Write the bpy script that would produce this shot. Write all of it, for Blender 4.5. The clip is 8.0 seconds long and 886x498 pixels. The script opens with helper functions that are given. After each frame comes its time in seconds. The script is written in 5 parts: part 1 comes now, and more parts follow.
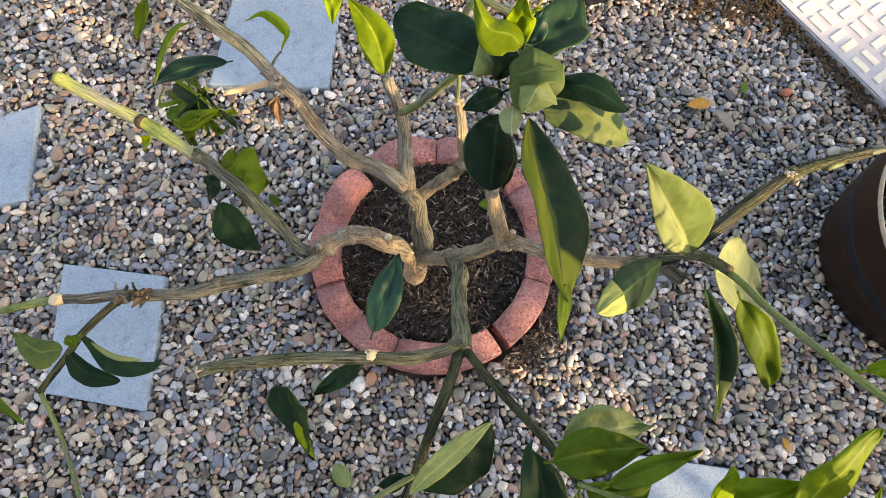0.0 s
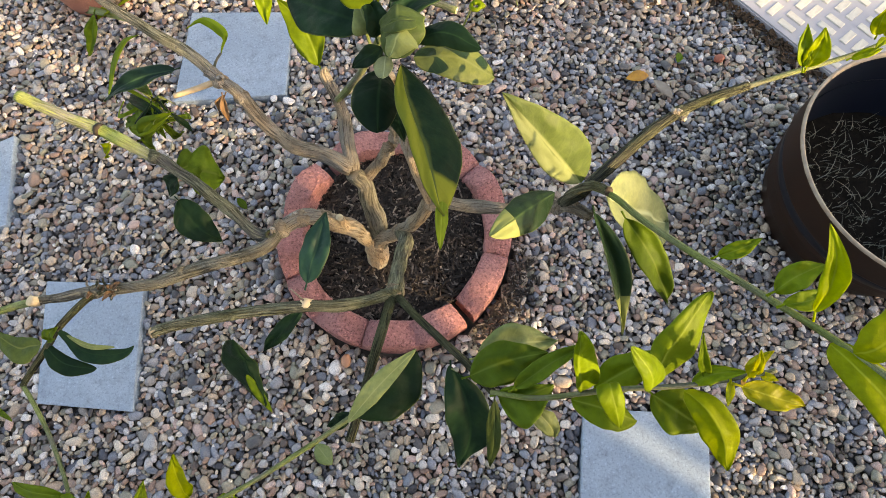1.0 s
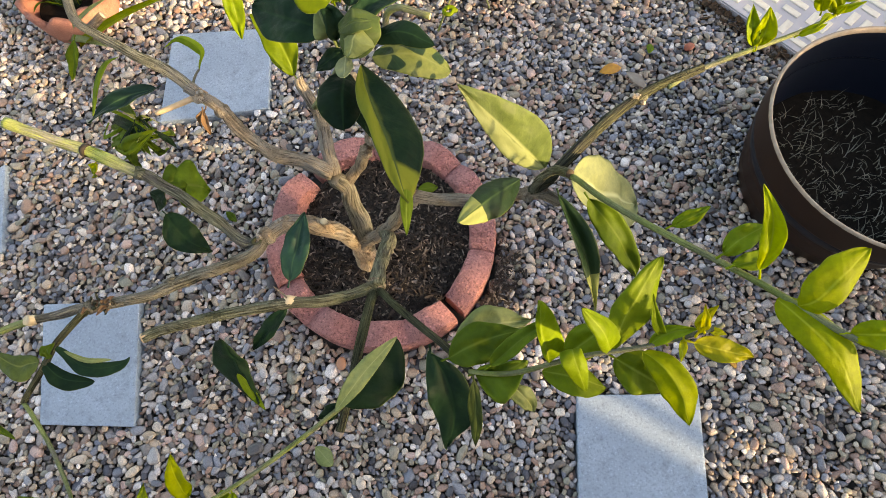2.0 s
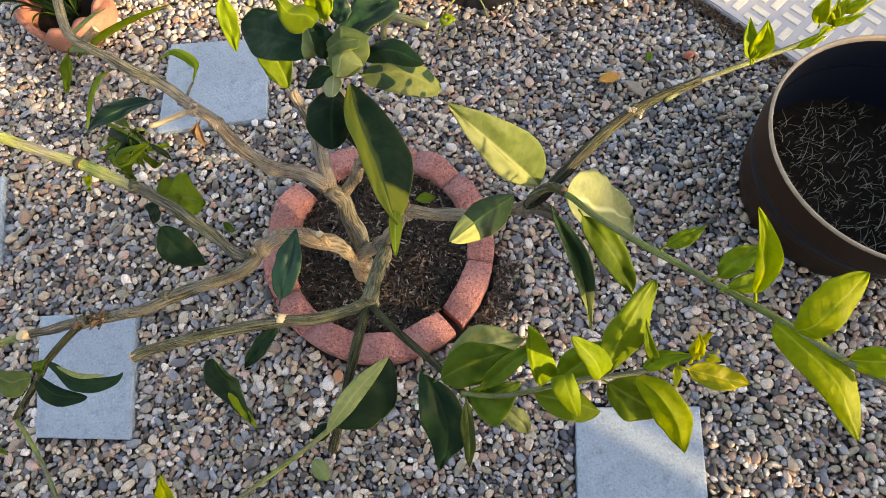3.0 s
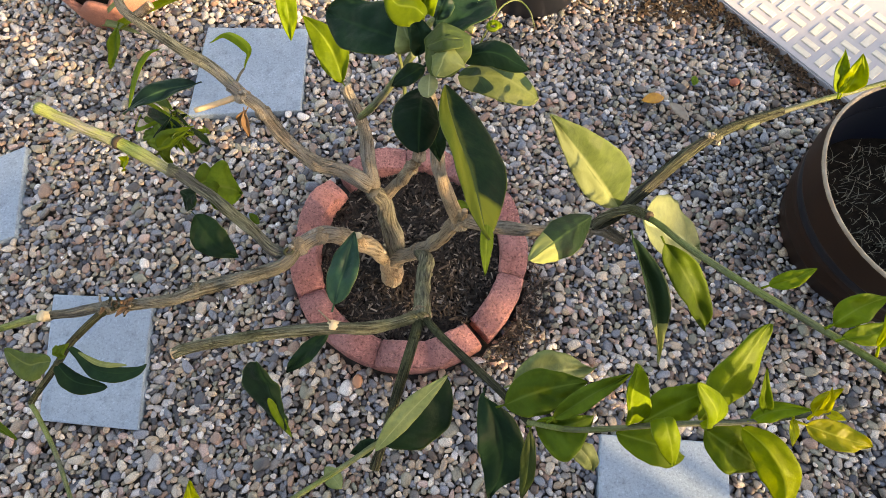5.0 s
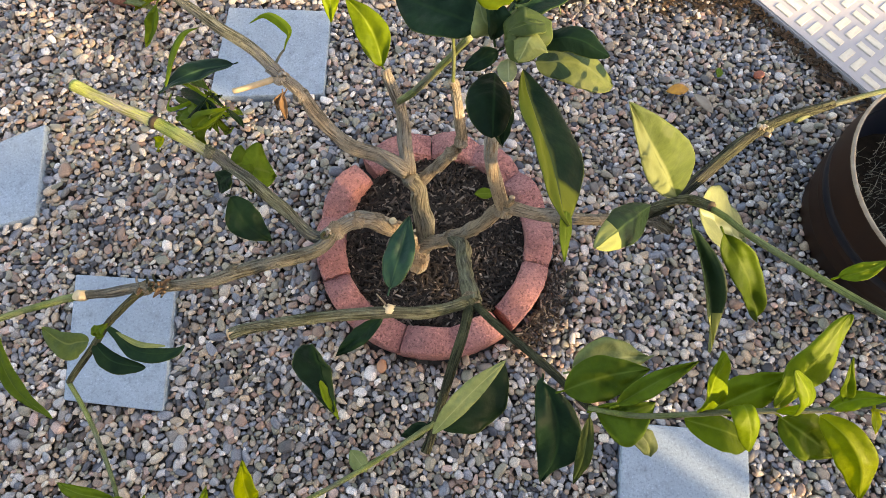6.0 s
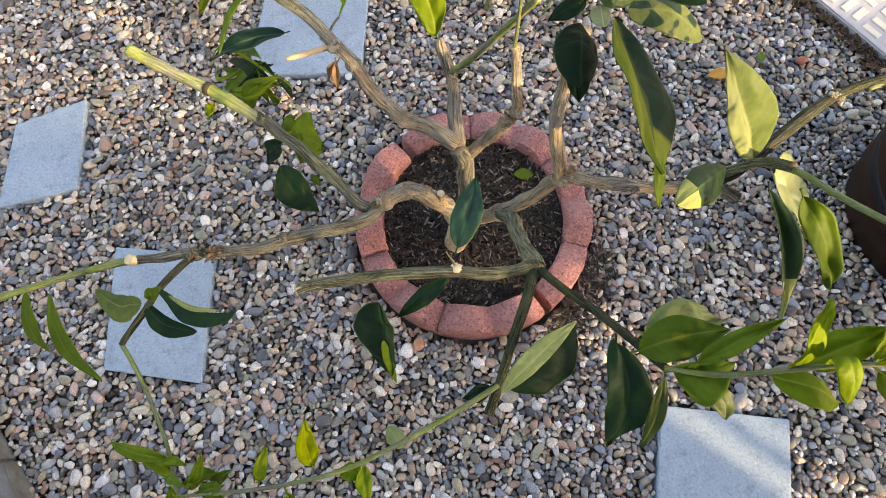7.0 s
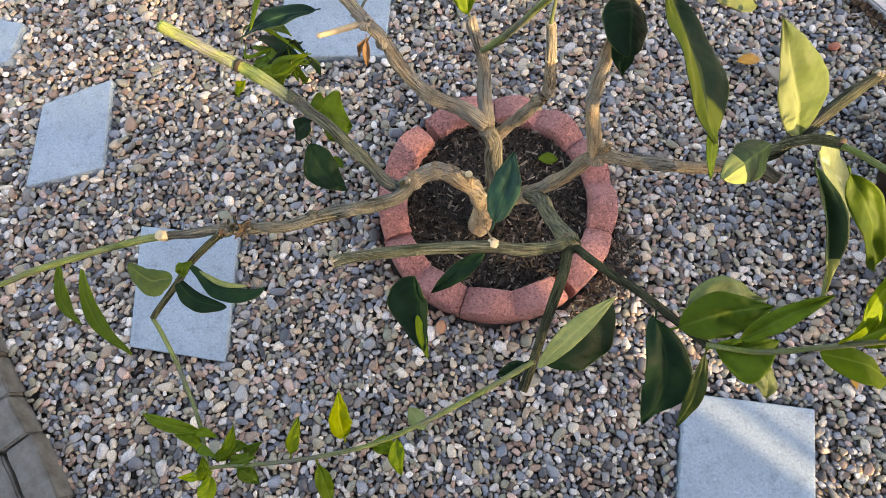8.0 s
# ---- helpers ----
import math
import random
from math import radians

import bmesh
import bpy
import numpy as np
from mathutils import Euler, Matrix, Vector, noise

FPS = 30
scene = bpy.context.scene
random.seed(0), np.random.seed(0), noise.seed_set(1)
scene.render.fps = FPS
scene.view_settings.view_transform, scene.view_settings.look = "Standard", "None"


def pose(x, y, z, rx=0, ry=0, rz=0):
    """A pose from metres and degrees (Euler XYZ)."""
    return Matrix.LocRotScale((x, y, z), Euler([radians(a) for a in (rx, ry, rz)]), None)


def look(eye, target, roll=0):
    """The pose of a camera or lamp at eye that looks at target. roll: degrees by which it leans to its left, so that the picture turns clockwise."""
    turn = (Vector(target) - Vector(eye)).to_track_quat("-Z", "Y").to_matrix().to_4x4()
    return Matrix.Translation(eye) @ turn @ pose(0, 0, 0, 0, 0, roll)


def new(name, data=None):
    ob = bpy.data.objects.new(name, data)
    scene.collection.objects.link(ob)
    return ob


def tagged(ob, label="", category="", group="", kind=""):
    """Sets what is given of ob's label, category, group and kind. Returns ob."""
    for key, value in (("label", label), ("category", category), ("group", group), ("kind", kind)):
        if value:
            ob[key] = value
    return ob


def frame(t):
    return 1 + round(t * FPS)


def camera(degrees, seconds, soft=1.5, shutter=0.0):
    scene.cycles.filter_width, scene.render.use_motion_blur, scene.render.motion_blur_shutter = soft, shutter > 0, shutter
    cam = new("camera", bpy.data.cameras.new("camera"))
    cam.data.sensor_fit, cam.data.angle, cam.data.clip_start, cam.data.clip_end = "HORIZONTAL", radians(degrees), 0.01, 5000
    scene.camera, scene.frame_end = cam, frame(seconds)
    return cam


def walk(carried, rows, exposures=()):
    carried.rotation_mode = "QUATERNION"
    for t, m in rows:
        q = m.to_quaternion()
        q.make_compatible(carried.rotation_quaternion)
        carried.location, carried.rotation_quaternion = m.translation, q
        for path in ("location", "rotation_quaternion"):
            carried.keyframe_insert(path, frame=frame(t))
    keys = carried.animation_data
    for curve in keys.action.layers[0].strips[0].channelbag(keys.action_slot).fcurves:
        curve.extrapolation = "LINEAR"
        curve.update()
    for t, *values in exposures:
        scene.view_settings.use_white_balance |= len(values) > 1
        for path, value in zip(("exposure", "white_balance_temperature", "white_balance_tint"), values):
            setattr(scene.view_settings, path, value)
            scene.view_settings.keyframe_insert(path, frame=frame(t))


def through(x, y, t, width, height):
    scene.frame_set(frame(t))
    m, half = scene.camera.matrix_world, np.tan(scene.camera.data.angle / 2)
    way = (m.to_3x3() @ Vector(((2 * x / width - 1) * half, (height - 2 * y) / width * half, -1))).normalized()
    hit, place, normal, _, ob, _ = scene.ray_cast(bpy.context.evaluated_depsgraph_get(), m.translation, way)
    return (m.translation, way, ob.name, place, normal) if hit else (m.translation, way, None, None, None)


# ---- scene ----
cam = camera(80.0, 8.0, soft=0.5)
PATH = [
    (0, (0.0016, 0.0212, 1.2372), (0.0014, 0.5858, -0.6815), 1.77),
    (0.5, (0.0615, -0.0287, 1.2695), (0.0601, 0.558, -0.6425), -0.92),
    (1, (0.0975, -0.0734, 1.276), (0.0941, 0.5411, -0.6273), -3.88),
    (1.5, (0.1116, -0.106, 1.2867), (0.1121, 0.5273, -0.6103), -5.69),
    (2.8, (0.141, -0.102, 1.296), (0.14, 0.551, -0.594), -8.1),
    (3, (0.14, -0.0882, 1.2903), (0.1341, 0.569, -0.5987), -7.76),
    (3.5, (0.103, -0.0682, 1.2877), (0.1136, 0.6014, -0.5969), -4.54),
    (4, (0.0676, -0.0581, 1.2775), (0.086, 0.6224, -0.6031), -2.33),
    (4.5, (0.0639, -0.0548, 1.2689), (0.0711, 0.6233, -0.6126), -2.36),
    (4.7, (0.0638, -0.0590, 1.2630), (0.0680, 0.6205, -0.6185), -2.46),
    (6, (-0.0158, -0.0601, 1.2634), (0.0085, 0.5703, -0.6345), 0.56),
    (6.5, (-0.0569, -0.0819, 1.2456), (-0.0377, 0.5493, -0.652), 0.92),
    (7, (-0.0863, -0.1005, 1.2441), (-0.0972, 0.5234, -0.656), -1.35),
    (7.5, (-0.1051, -0.1194, 1.2429), (-0.1489, 0.4915, -0.661), -4.15),
    (8, (-0.118, -0.1194, 1.2357), (-0.1659, 0.4754, -0.6732), -3.91),
]
walk(cam, [(t, look(eye, target, roll)) for t, eye, target, roll in PATH], [(0, 1.69, 8950, 16), (1, 1.61, 9200, 16), (4.5, 1.57, 9400, 17), (6, 1.655, 9200, 17), (8, 1.76, 9000, 17)])

# ---------------------------------------------------------------- sky and sun
world = bpy.data.worlds.new("sky")
scene.world = world
world.use_nodes = True
SUN_TO = Vector((0.80, -0.60, 0.0)).normalized()
SUN_EL = radians(20)
wn = world.node_tree.nodes
sky = wn.new("ShaderNodeTexSky")
sky.sky_type = "NISHITA"
sky.sun_disc = False
sky.sun_elevation = SUN_EL
sky.sun_rotation = math.atan2(SUN_TO.x, SUN_TO.y)
sky.altitude = 50
sky.dust_density = 1.5
wn["Background"].inputs["Strength"].default_value = 0.185
world.node_tree.links.new(sky.outputs["Color"], wn["Background"].inputs["Color"])
sun_data = bpy.data.lights.new("sun", "SUN")
sun_data.energy = 4.0
sun_data.angle = radians(1.0)
sun_data.color = (1.0, 0.835, 0.55)
sun = new("sun", sun_data)
sun.matrix_world = look(SUN_TO * 8 * math.cos(SUN_EL) + Vector((0, 0, 8 * math.sin(SUN_EL))), (0, 0, 0))


# ---------------------------------------------------------------- materials
def mat(name, rough=0.6, metal=0.0):
    m = bpy.data.materials.new(name)
    m.use_nodes = True
    b = m.node_tree.nodes["Principled BSDF"]
    b.inputs["Roughness"].default_value = rough
    b.inputs["Metallic"].default_value = metal
    return m, m.node_tree.nodes, m.node_tree.links, b


def ramp(nodes, stops, mode="LINEAR"):
    r = nodes.new("ShaderNodeValToRGB")
    r.color_ramp.interpolation = mode
    els = r.color_ramp.elements
    while len(els) < len(stops):
        els.new(0.5)
    for e, (p, c) in zip(els, stops):
        e.position, e.color = p, (*c, 1)
    return r


def tex_noise(nodes, links, scale, detail=4, rough=0.6, vec=None):
    n = nodes.new("ShaderNodeTexNoise")
    n.inputs["Scale"].default_value = scale
    n.inputs["Detail"].default_value = detail
    n.inputs["Roughness"].default_value = rough
    if vec is not None:
        links.new(vec, n.inputs["Vector"])
    return n


def mix(nodes, links, a, b, fac, mode="MIX"):
    """Mixes two colours; each of a, b, fac is a socket or a value."""
    n = nodes.new("ShaderNodeMix")
    n.data_type, n.blend_type = "RGBA", mode
    for sock, v in ((n.inputs[0], fac), (n.inputs[6], a), (n.inputs[7], b)):
        if isinstance(v, bpy.types.NodeSocket):
            links.new(v, sock)
        else:
            sock.default_value = v if isinstance(v, float) else (*v, 1)
    return n.outputs[2]


def bump(nodes, links, height, strength, distance, b, normal=None):
    n = nodes.new("ShaderNodeBump")
    n.inputs["Strength"].default_value = strength
    n.inputs["Distance"].default_value = distance
    links.new(height, n.inputs["Height"])
    if normal is not None:
        links.new(normal, n.inputs["Normal"])
    links.new(n.outputs[0], b.inputs["Normal"])
    return n.outputs[0]


def coords(nodes, kind="Object"):
    return nodes.new("ShaderNodeTexCoord").outputs[kind]


def scaled(nodes, links, vec, s):
    n = nodes.new("ShaderNodeMapping")
    n.inputs["Scale"].default_value = s
    links.new(vec, n.inputs["Vector"])
    return n.outputs[0]


def make_pebbles():
    m, n, l, b = mat("river_pebbles", 0.5)
    geo = n.new("ShaderNodeNewGeometry")
    shades = [(0.339, 0.315, 0.307), (0.562, 0.407, 0.260), (0.143, 0.164, 0.218), (0.523, 0.492, 0.490), (0.352, 0.312, 0.216), (0.083, 0.091, 0.123), (0.757, 0.645, 0.526),
              (0.316, 0.166, 0.103), (0.268, 0.293, 0.367), (0.593, 0.359, 0.288), (0.266, 0.242, 0.228), (0.412, 0.287, 0.182), (0.138, 0.092, 0.072), (0.666, 0.551, 0.431),
              (0.197, 0.235, 0.308), (0.352, 0.312, 0.216), (0.821, 0.758, 0.724), (0.195, 0.171, 0.157), (0.495, 0.344, 0.206), (0.106, 0.104, 0.112), (0.381, 0.206, 0.136),
              (0.422, 0.407, 0.420), (0.273, 0.273, 0.198), (0.179, 0.202, 0.260), (0.588, 0.467, 0.347), (0.060, 0.061, 0.078), (0.348, 0.207, 0.137), (0.622, 0.573, 0.566),
              (0.302, 0.319, 0.366)]
    r = ramp(n, [(k / len(shades), c) for k, c in enumerate(shades)], "CONSTANT")
    l.new(geo.outputs["Random Per Island"], r.inputs[0])
    co = coords(n)
    big = tex_noise(n, l, 60, 3, 0.6, co)
    fine = tex_noise(n, l, 420, 4, 0.7, co)
    c1 = mix(n, l, r.outputs[0], (0.40, 0.39, 0.37), big.outputs["Fac"], "SOFT_LIGHT")
    dk = ramp(n, [(0.35, (0.55, 0.55, 0.57)), (0.65, (1.40, 1.38, 1.36))])
    l.new(fine.outputs["Fac"], dk.inputs[0])
    c2 = mix(n, l, c1, dk.outputs[0], 0.7, "MULTIPLY")
    vein = tex_noise(n, l, 190, 5, 0.75, scaled(n, l, co, (1.0, 0.35, 1.0)))
    c2 = mix(n, l, c2, (0.14, 0.125, 0.115), ramp_of(n, l, vein, 0.55, 0.76))
    hue = n.new("ShaderNodeHueSaturation")
    hue.inputs["Saturation"].default_value, hue.inputs["Value"].default_value = 0.72, 1.0
    l.new(c2, hue.inputs["Color"])
    l.new(hue.outputs[0], b.inputs["Base Color"])
    rr = n.new("ShaderNodeMapRange")
    rr.inputs["To Min"].default_value, rr.inputs["To Max"].default_value = 0.30, 0.55
    l.new(big.outputs["Fac"], rr.inputs["Value"])
    l.new(rr.outputs[0], b.inputs["Roughness"])
    bump(n, l, fine.outputs["Fac"], 0.45, 0.0015, b)
    return m


def make_grit():
    m, n, l, b = mat("gap_shade_grit", 0.85)
    co = coords(n)
    v = n.new("ShaderNodeTexVoronoi")
    v.inputs["Scale"].default_value = 38
    l.new(co, v.inputs["Vector"])
    # dark tones put the shade of the pebble gaps into the colour
    r = ramp(n, [(0.0, (0.025, 0.026, 0.03)), (0.3, (0.06, 0.055, 0.048)), (0.55, (0.045, 0.047, 0.052)), (0.8, (0.10, 0.09, 0.08)), (1.0, (0.035, 0.035, 0.035))])
    l.new(v.outputs["Color"], r.inputs[0])
    fine = tex_noise(n, l, 300, 4, 0.7, co)
    l.new(mix(n, l, r.outputs[0], (0.07, 0.06, 0.05), fine.outputs["Fac"]), b.inputs["Base Color"])
    bump(n, l, v.outputs["Distance"], 0.8, 0.012, b)
    return m


def make_concrete(name, base, dark, speck, scale=1.0, relief=0.8, fleck=0.8):
    m, n, l, b = mat(name, 0.8)
    co = coords(n)
    big = tex_noise(n, l, 9 * scale, 5, 0.62, co)
    fine = tex_noise(n, l, 260 * scale, 5, 0.75, co)
    mott = tex_noise(n, l, 45 * scale, 5, 0.7, co)
    c = mix(n, l, dark, base, ramp_of(n, l, big, 0.35, 0.65))
    c = mix(n, l, c, tuple(v * 0.8 for v in dark), ramp_of(n, l, mott, 0.5, 0.72))
    pores = ramp(n, [(0.41, speck), (0.45, (1, 1, 1)), (0.58, (1, 1, 1)), (0.64, (1.55, 1.6, 1.6))])
    l.new(fine.outputs["Fac"], pores.inputs[0])
    c = mix(n, l, c, pores.outputs[0], fleck, "MULTIPLY")
    l.new(c, b.inputs["Base Color"])
    if relief > 0.9:
        # cast face full of pits and small lumps
        lump = tex_noise(n, l, 190 * scale, 3, 0.6, co)
        n1 = bump(n, l, lump.outputs["Fac"], 1.0, 0.015, b)
        bump(n, l, fine.outputs["Fac"], relief, 0.005, b, n1)
    else:
        bump(n, l, fine.outputs["Fac"], relief, 0.003, b)
    return m


def make_bark(name, c1, c2, c3, rough=0.85, strength=1.0, lichen=None):
    """Cracked bark; uv.x runs round the limb and uv.y along it in metres. Fine furrows, grey weathering and a few dark scars."""
    m, n, l, b = mat(name, rough)
    b.inputs["Specular IOR Level"].default_value = 0.2
    uv = coords(n, "UV")
    co = coords(n)
    streak = tex_noise(n, l, 1.0, 4, 0.6, scaled(n, l, uv, (22.0, 17.0, 1.0)))
    furrow = tex_noise(n, l, 1.0, 3, 0.6, scaled(n, l, uv, (58.0, 30.0, 1.0)))
    big = tex_noise(n, l, 24, 4, 0.65, co)
    patch = tex_noise(n, l, 9, 3, 0.6, co)
    fine = tex_noise(n, l, 420, 4, 0.75, co)
    r = ramp(n, [(0.30, c1), (0.46, c2), (0.66, c3)])
    l.new(big.outputs["Fac"], r.inputs[0])
    grey = sum(c2) / 3
    c = mix(n, l, r.outputs[0], (grey * 1.02, grey, grey * 0.93), ramp_of(n, l, patch, 0.42, 0.66))
    if lichen:
        c = mix(n, l, c, lichen, ramp_of(n, l, streak, 0.50, 0.62))
    else:
        c = mix(n, l, c, tuple(v * 1.25 for v in c2), ramp_of(n, l, streak, 0.52, 0.72))
    c = mix(n, l, c, tuple(v * 0.55 for v in c1), ramp_of(n, l, furrow, 0.47, 0.33))
    c = mix(n, l, c, tuple(v * 0.6 for v in c1), ramp_of(n, l, streak, 0.45, 0.31))
    grain = ramp(n, [(0.36, (0.74, 0.73, 0.72)), (0.62, (1.18, 1.17, 1.15))])
    l.new(fine.outputs["Fac"], grain.inputs[0])
    c = mix(n, l, c, grain.outputs[0], 0.8, "MULTIPLY")
    l.new(c, b.inputs["Base Color"])
    n1 = bump(n, l, streak.outputs["Fac"], 0.95 * strength, 0.009, b)
    n2 = bump(n, l, furrow.outputs["Fac"], 0.7 * strength, 0.003, b, n1)
    bump(n, l, fine.outputs["Fac"], 0.35, 0.001, b, n2)
    return m


def ramp_of(n, l, noise_node, lo, hi):
    r = n.new("ShaderNodeMapRange")
    r.inputs["From Min"].default_value, r.inputs["From Max"].default_value = lo, hi
    l.new(noise_node.outputs["Fac"], r.inputs["Value"])
    return r.outputs[0]


def make_leaf(name, base, vein, blotch, rough=0.36, glow=0.35, through=(0.30, 0.48, 0.03), spec=0.22, cut=(0.42, 0.66), grain=22, streak=None, streak_side=1.0, streak_from=(0.27, 0.37), streak_tip=(0.69, 0.77)):
    """Leaf surface: uv.x across from -1 to 1, uv.y along from 0 to 1. Side veins and midrib, some light passing through."""
    m, n, l, b = mat(name, rough)
    uv = n.new("ShaderNodeSeparateXYZ")
    l.new(coords(n, "UV"), uv.inputs[0])
    ax = n.new("ShaderNodeMath"); ax.operation = "ABSOLUTE"
    l.new(uv.outputs[0], ax.inputs[0])
    rib = n.new("ShaderNodeMapRange")
    rib.inputs["From Min"].default_value, rib.inputs["From Max"].default_value = 0.09, 0.02
    l.new(ax.outputs[0], rib.inputs["Value"])
    # side veins sweep forward from the midrib
    sweep = n.new("ShaderNodeMath"); sweep.operation = "MULTIPLY_ADD"
    sweep.inputs[1].default_value = -0.16
    l.new(ax.outputs[0], sweep.inputs[0]); l.new(uv.outputs[1], sweep.inputs[2])
    sn = n.new("ShaderNodeMath"); sn.operation = "MULTIPLY"; sn.inputs[1].default_value = 62.0
    warp = tex_noise(n, l, 55, 2, 0.5, coords(n))
    bent = n.new("ShaderNodeMath"); bent.operation = "MULTIPLY_ADD"; bent.inputs[1].default_value = 0.085
    l.new(warp.outputs["Fac"], bent.inputs[0]); l.new(sweep.outputs[0], bent.inputs[2])
    l.new(bent.outputs[0], sn.inputs[0])
    wv = n.new("ShaderNodeMath"); wv.operation = "SINE"
    l.new(sn.outputs[0], wv.inputs[0])
    side = n.new("ShaderNodeMapRange")
    side.inputs["From Min"].default_value, side.inputs["From Max"].default_value = 0.86, 1.0
    side.inputs["To Max"].default_value = 0.09
    l.new(wv.outputs[0], side.inputs["Value"])
    co = coords(n)
    info = n.new("ShaderNodeObjectInfo")
    big = tex_noise(n, l, grain, 3 if grain < 40 else 0, 0.55, co)
    fine = tex_noise(n, l, 400, 3, 0.6, co)
    c = mix(n, l, base, blotch, ramp_of(n, l, big, *cut))
    vr = n.new("ShaderNodeMapRange")
    vr.inputs["To Min"].default_value, vr.inputs["To Max"].default_value = 0.75, 1.3
    l.new(info.outputs["Random"], vr.inputs["Value"])
    c = mix(n, l, c, vr.outputs[0], 1.0, "MULTIPLY")
    dapple = tex_noise(n, l, 130, 4, 0.7, co)
    tone = ramp(n, [(0.32, (0.72, 0.74, 0.76)), (0.66, (1.26, 1.22, 1.12))])
    l.new(dapple.outputs["Fac"], tone.inputs[0])
    c = mix(n, l, c, tone.outputs[0], 0.75, "MULTIPLY")
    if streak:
        # one half and the tip painted as if sunlit, with a ragged border
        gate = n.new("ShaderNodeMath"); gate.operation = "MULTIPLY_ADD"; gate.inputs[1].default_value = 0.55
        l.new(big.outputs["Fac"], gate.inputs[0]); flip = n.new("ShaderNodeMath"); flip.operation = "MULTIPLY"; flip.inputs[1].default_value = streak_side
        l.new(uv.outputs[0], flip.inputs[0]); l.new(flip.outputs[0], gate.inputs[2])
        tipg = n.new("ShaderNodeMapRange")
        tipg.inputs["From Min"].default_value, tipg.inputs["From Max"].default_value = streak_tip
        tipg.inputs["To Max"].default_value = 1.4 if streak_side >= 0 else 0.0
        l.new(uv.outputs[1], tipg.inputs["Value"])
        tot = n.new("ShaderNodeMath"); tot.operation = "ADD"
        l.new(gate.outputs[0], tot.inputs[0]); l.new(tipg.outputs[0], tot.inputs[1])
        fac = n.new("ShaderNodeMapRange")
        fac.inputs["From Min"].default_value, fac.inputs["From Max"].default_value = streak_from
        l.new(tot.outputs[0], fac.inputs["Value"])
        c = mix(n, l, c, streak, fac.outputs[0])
    c = mix(n, l, c, vein, side.outputs[0])
    c = mix(n, l, c, vein, rib.outputs[0])
    rimr = n.new("ShaderNodeMapRange")
    rimr.inputs["From Min"].default_value, rimr.inputs["From Max"].default_value = 0.965, 0.995
    rimr.inputs["To Max"].default_value = 0.55
    l.new(ax.outputs[0], rimr.inputs["Value"])
    c = mix(n, l, c, (0.20, 0.25, 0.07), rimr.outputs[0])
    l.new(c, b.inputs["Base Color"])
    b.inputs["Specular IOR Level"].default_value = spec
    n1 = bump(n, l, wv.outputs[0], 0.10, 0.0008, b)
    n2 = bump(n, l, dapple.outputs["Fac"], 0.35, 0.0022, b, n1)
    bump(n, l, fine.outputs["Fac"], 0.15, 0.0008, b, n2)
    tr = n.new("ShaderNodeBsdfTranslucent")
    l.new(mix(n, l, through, c, 0.25), tr.inputs["Color"])
    mx = n.new("ShaderNodeMixShader")
    mx.inputs[0].default_value = glow
    l.new(b.outputs[0], mx.inputs[1]); l.new(tr.outputs[0], mx.inputs[2])
    l.new(mx.outputs[0], n["Material Output"].inputs["Surface"])
    return m


def make_plain(name, c1, c2, scale=20, rough=0.6, metal=0.0, bumpy=0.2, depth=0.002, gloss=0.5):
    m, n, l, b = mat(name, rough, metal)
    b.inputs["Specular IOR Level"].default_value = gloss
    co = coords(n)
    a = tex_noise(n, l, scale, 5, 0.65, co)
    f = tex_noise(n, l, scale * 12, 3, 0.6, co)
    l.new(mix(n, l, c1, c2, ramp_of(n, l, a, 0.3, 0.7)), b.inputs["Base Color"])
    bump(n, l, f.outputs["Fac"], bumpy, depth, b)
    return m


pebble_mat = make_pebbles()
grit = make_grit()
slab_mat = make_concrete("blue_grey_concrete", (0.335, 0.43, 0.535), (0.27, 0.355, 0.45), (0.55, 0.55, 0.57), 0.62, 0.5, 0.58)
brick_mat = make_concrete("pink_red_concrete", (0.58, 0.262, 0.252), (0.46, 0.195, 0.19), (0.40, 0.38, 0.40), 0.6, 1.0)
terracotta = make_concrete("terracotta_clay", (0.47, 0.205, 0.150), (0.37, 0.150, 0.108), (0.75, 0.72, 0.7))
bark = make_bark("ridged_bark", (0.150, 0.116, 0.082), (0.325, 0.258, 0.185), (0.50, 0.415, 0.31))
bark_grey = make_bark("grey_bark", (0.075, 0.069, 0.048), (0.205, 0.188, 0.135), (0.345, 0.32, 0.245), lichen=(0.31, 0.29, 0.22))
bark_pale = make_bark("pale_bark", (0.27, 0.18, 0.115), (0.47, 0.345, 0.225), (0.64, 0.51, 0.355))
bark_green = make_bark("greenish_bark", (0.048, 0.055, 0.030), (0.135, 0.148, 0.085), (0.24, 0.245, 0.16), lichen=(0.27, 0.285, 0.20))
bark_dark = make_bark("dark_greenish_bark", (0.022, 0.026, 0.013), (0.060, 0.070, 0.034), (0.115, 0.128, 0.068), lichen=(0.135, 0.145, 0.082))
peeled = make_plain("peeled_wood", (0.62, 0.47, 0.29), (0.46, 0.33, 0.20), 60, 0.7)
stem_green = make_bark("green_stem", (0.092, 0.130, 0.034), (0.150, 0.200, 0.058), (0.245, 0.295, 0.11), 0.5, 0.35)
bark_olive = make_bark("olive_ridged_bark", (0.105, 0.096, 0.05), (0.30, 0.28, 0.175), (0.52, 0.48, 0.335), lichen=(0.47, 0.44, 0.30))
# brighter copy of the green stem, sunlight put into its colour
stem_lit = make_bark("sunlit_green_stem", (0.20, 0.25, 0.035), (0.315, 0.375, 0.075), (0.45, 0.50, 0.17), 0.5, 0.5)
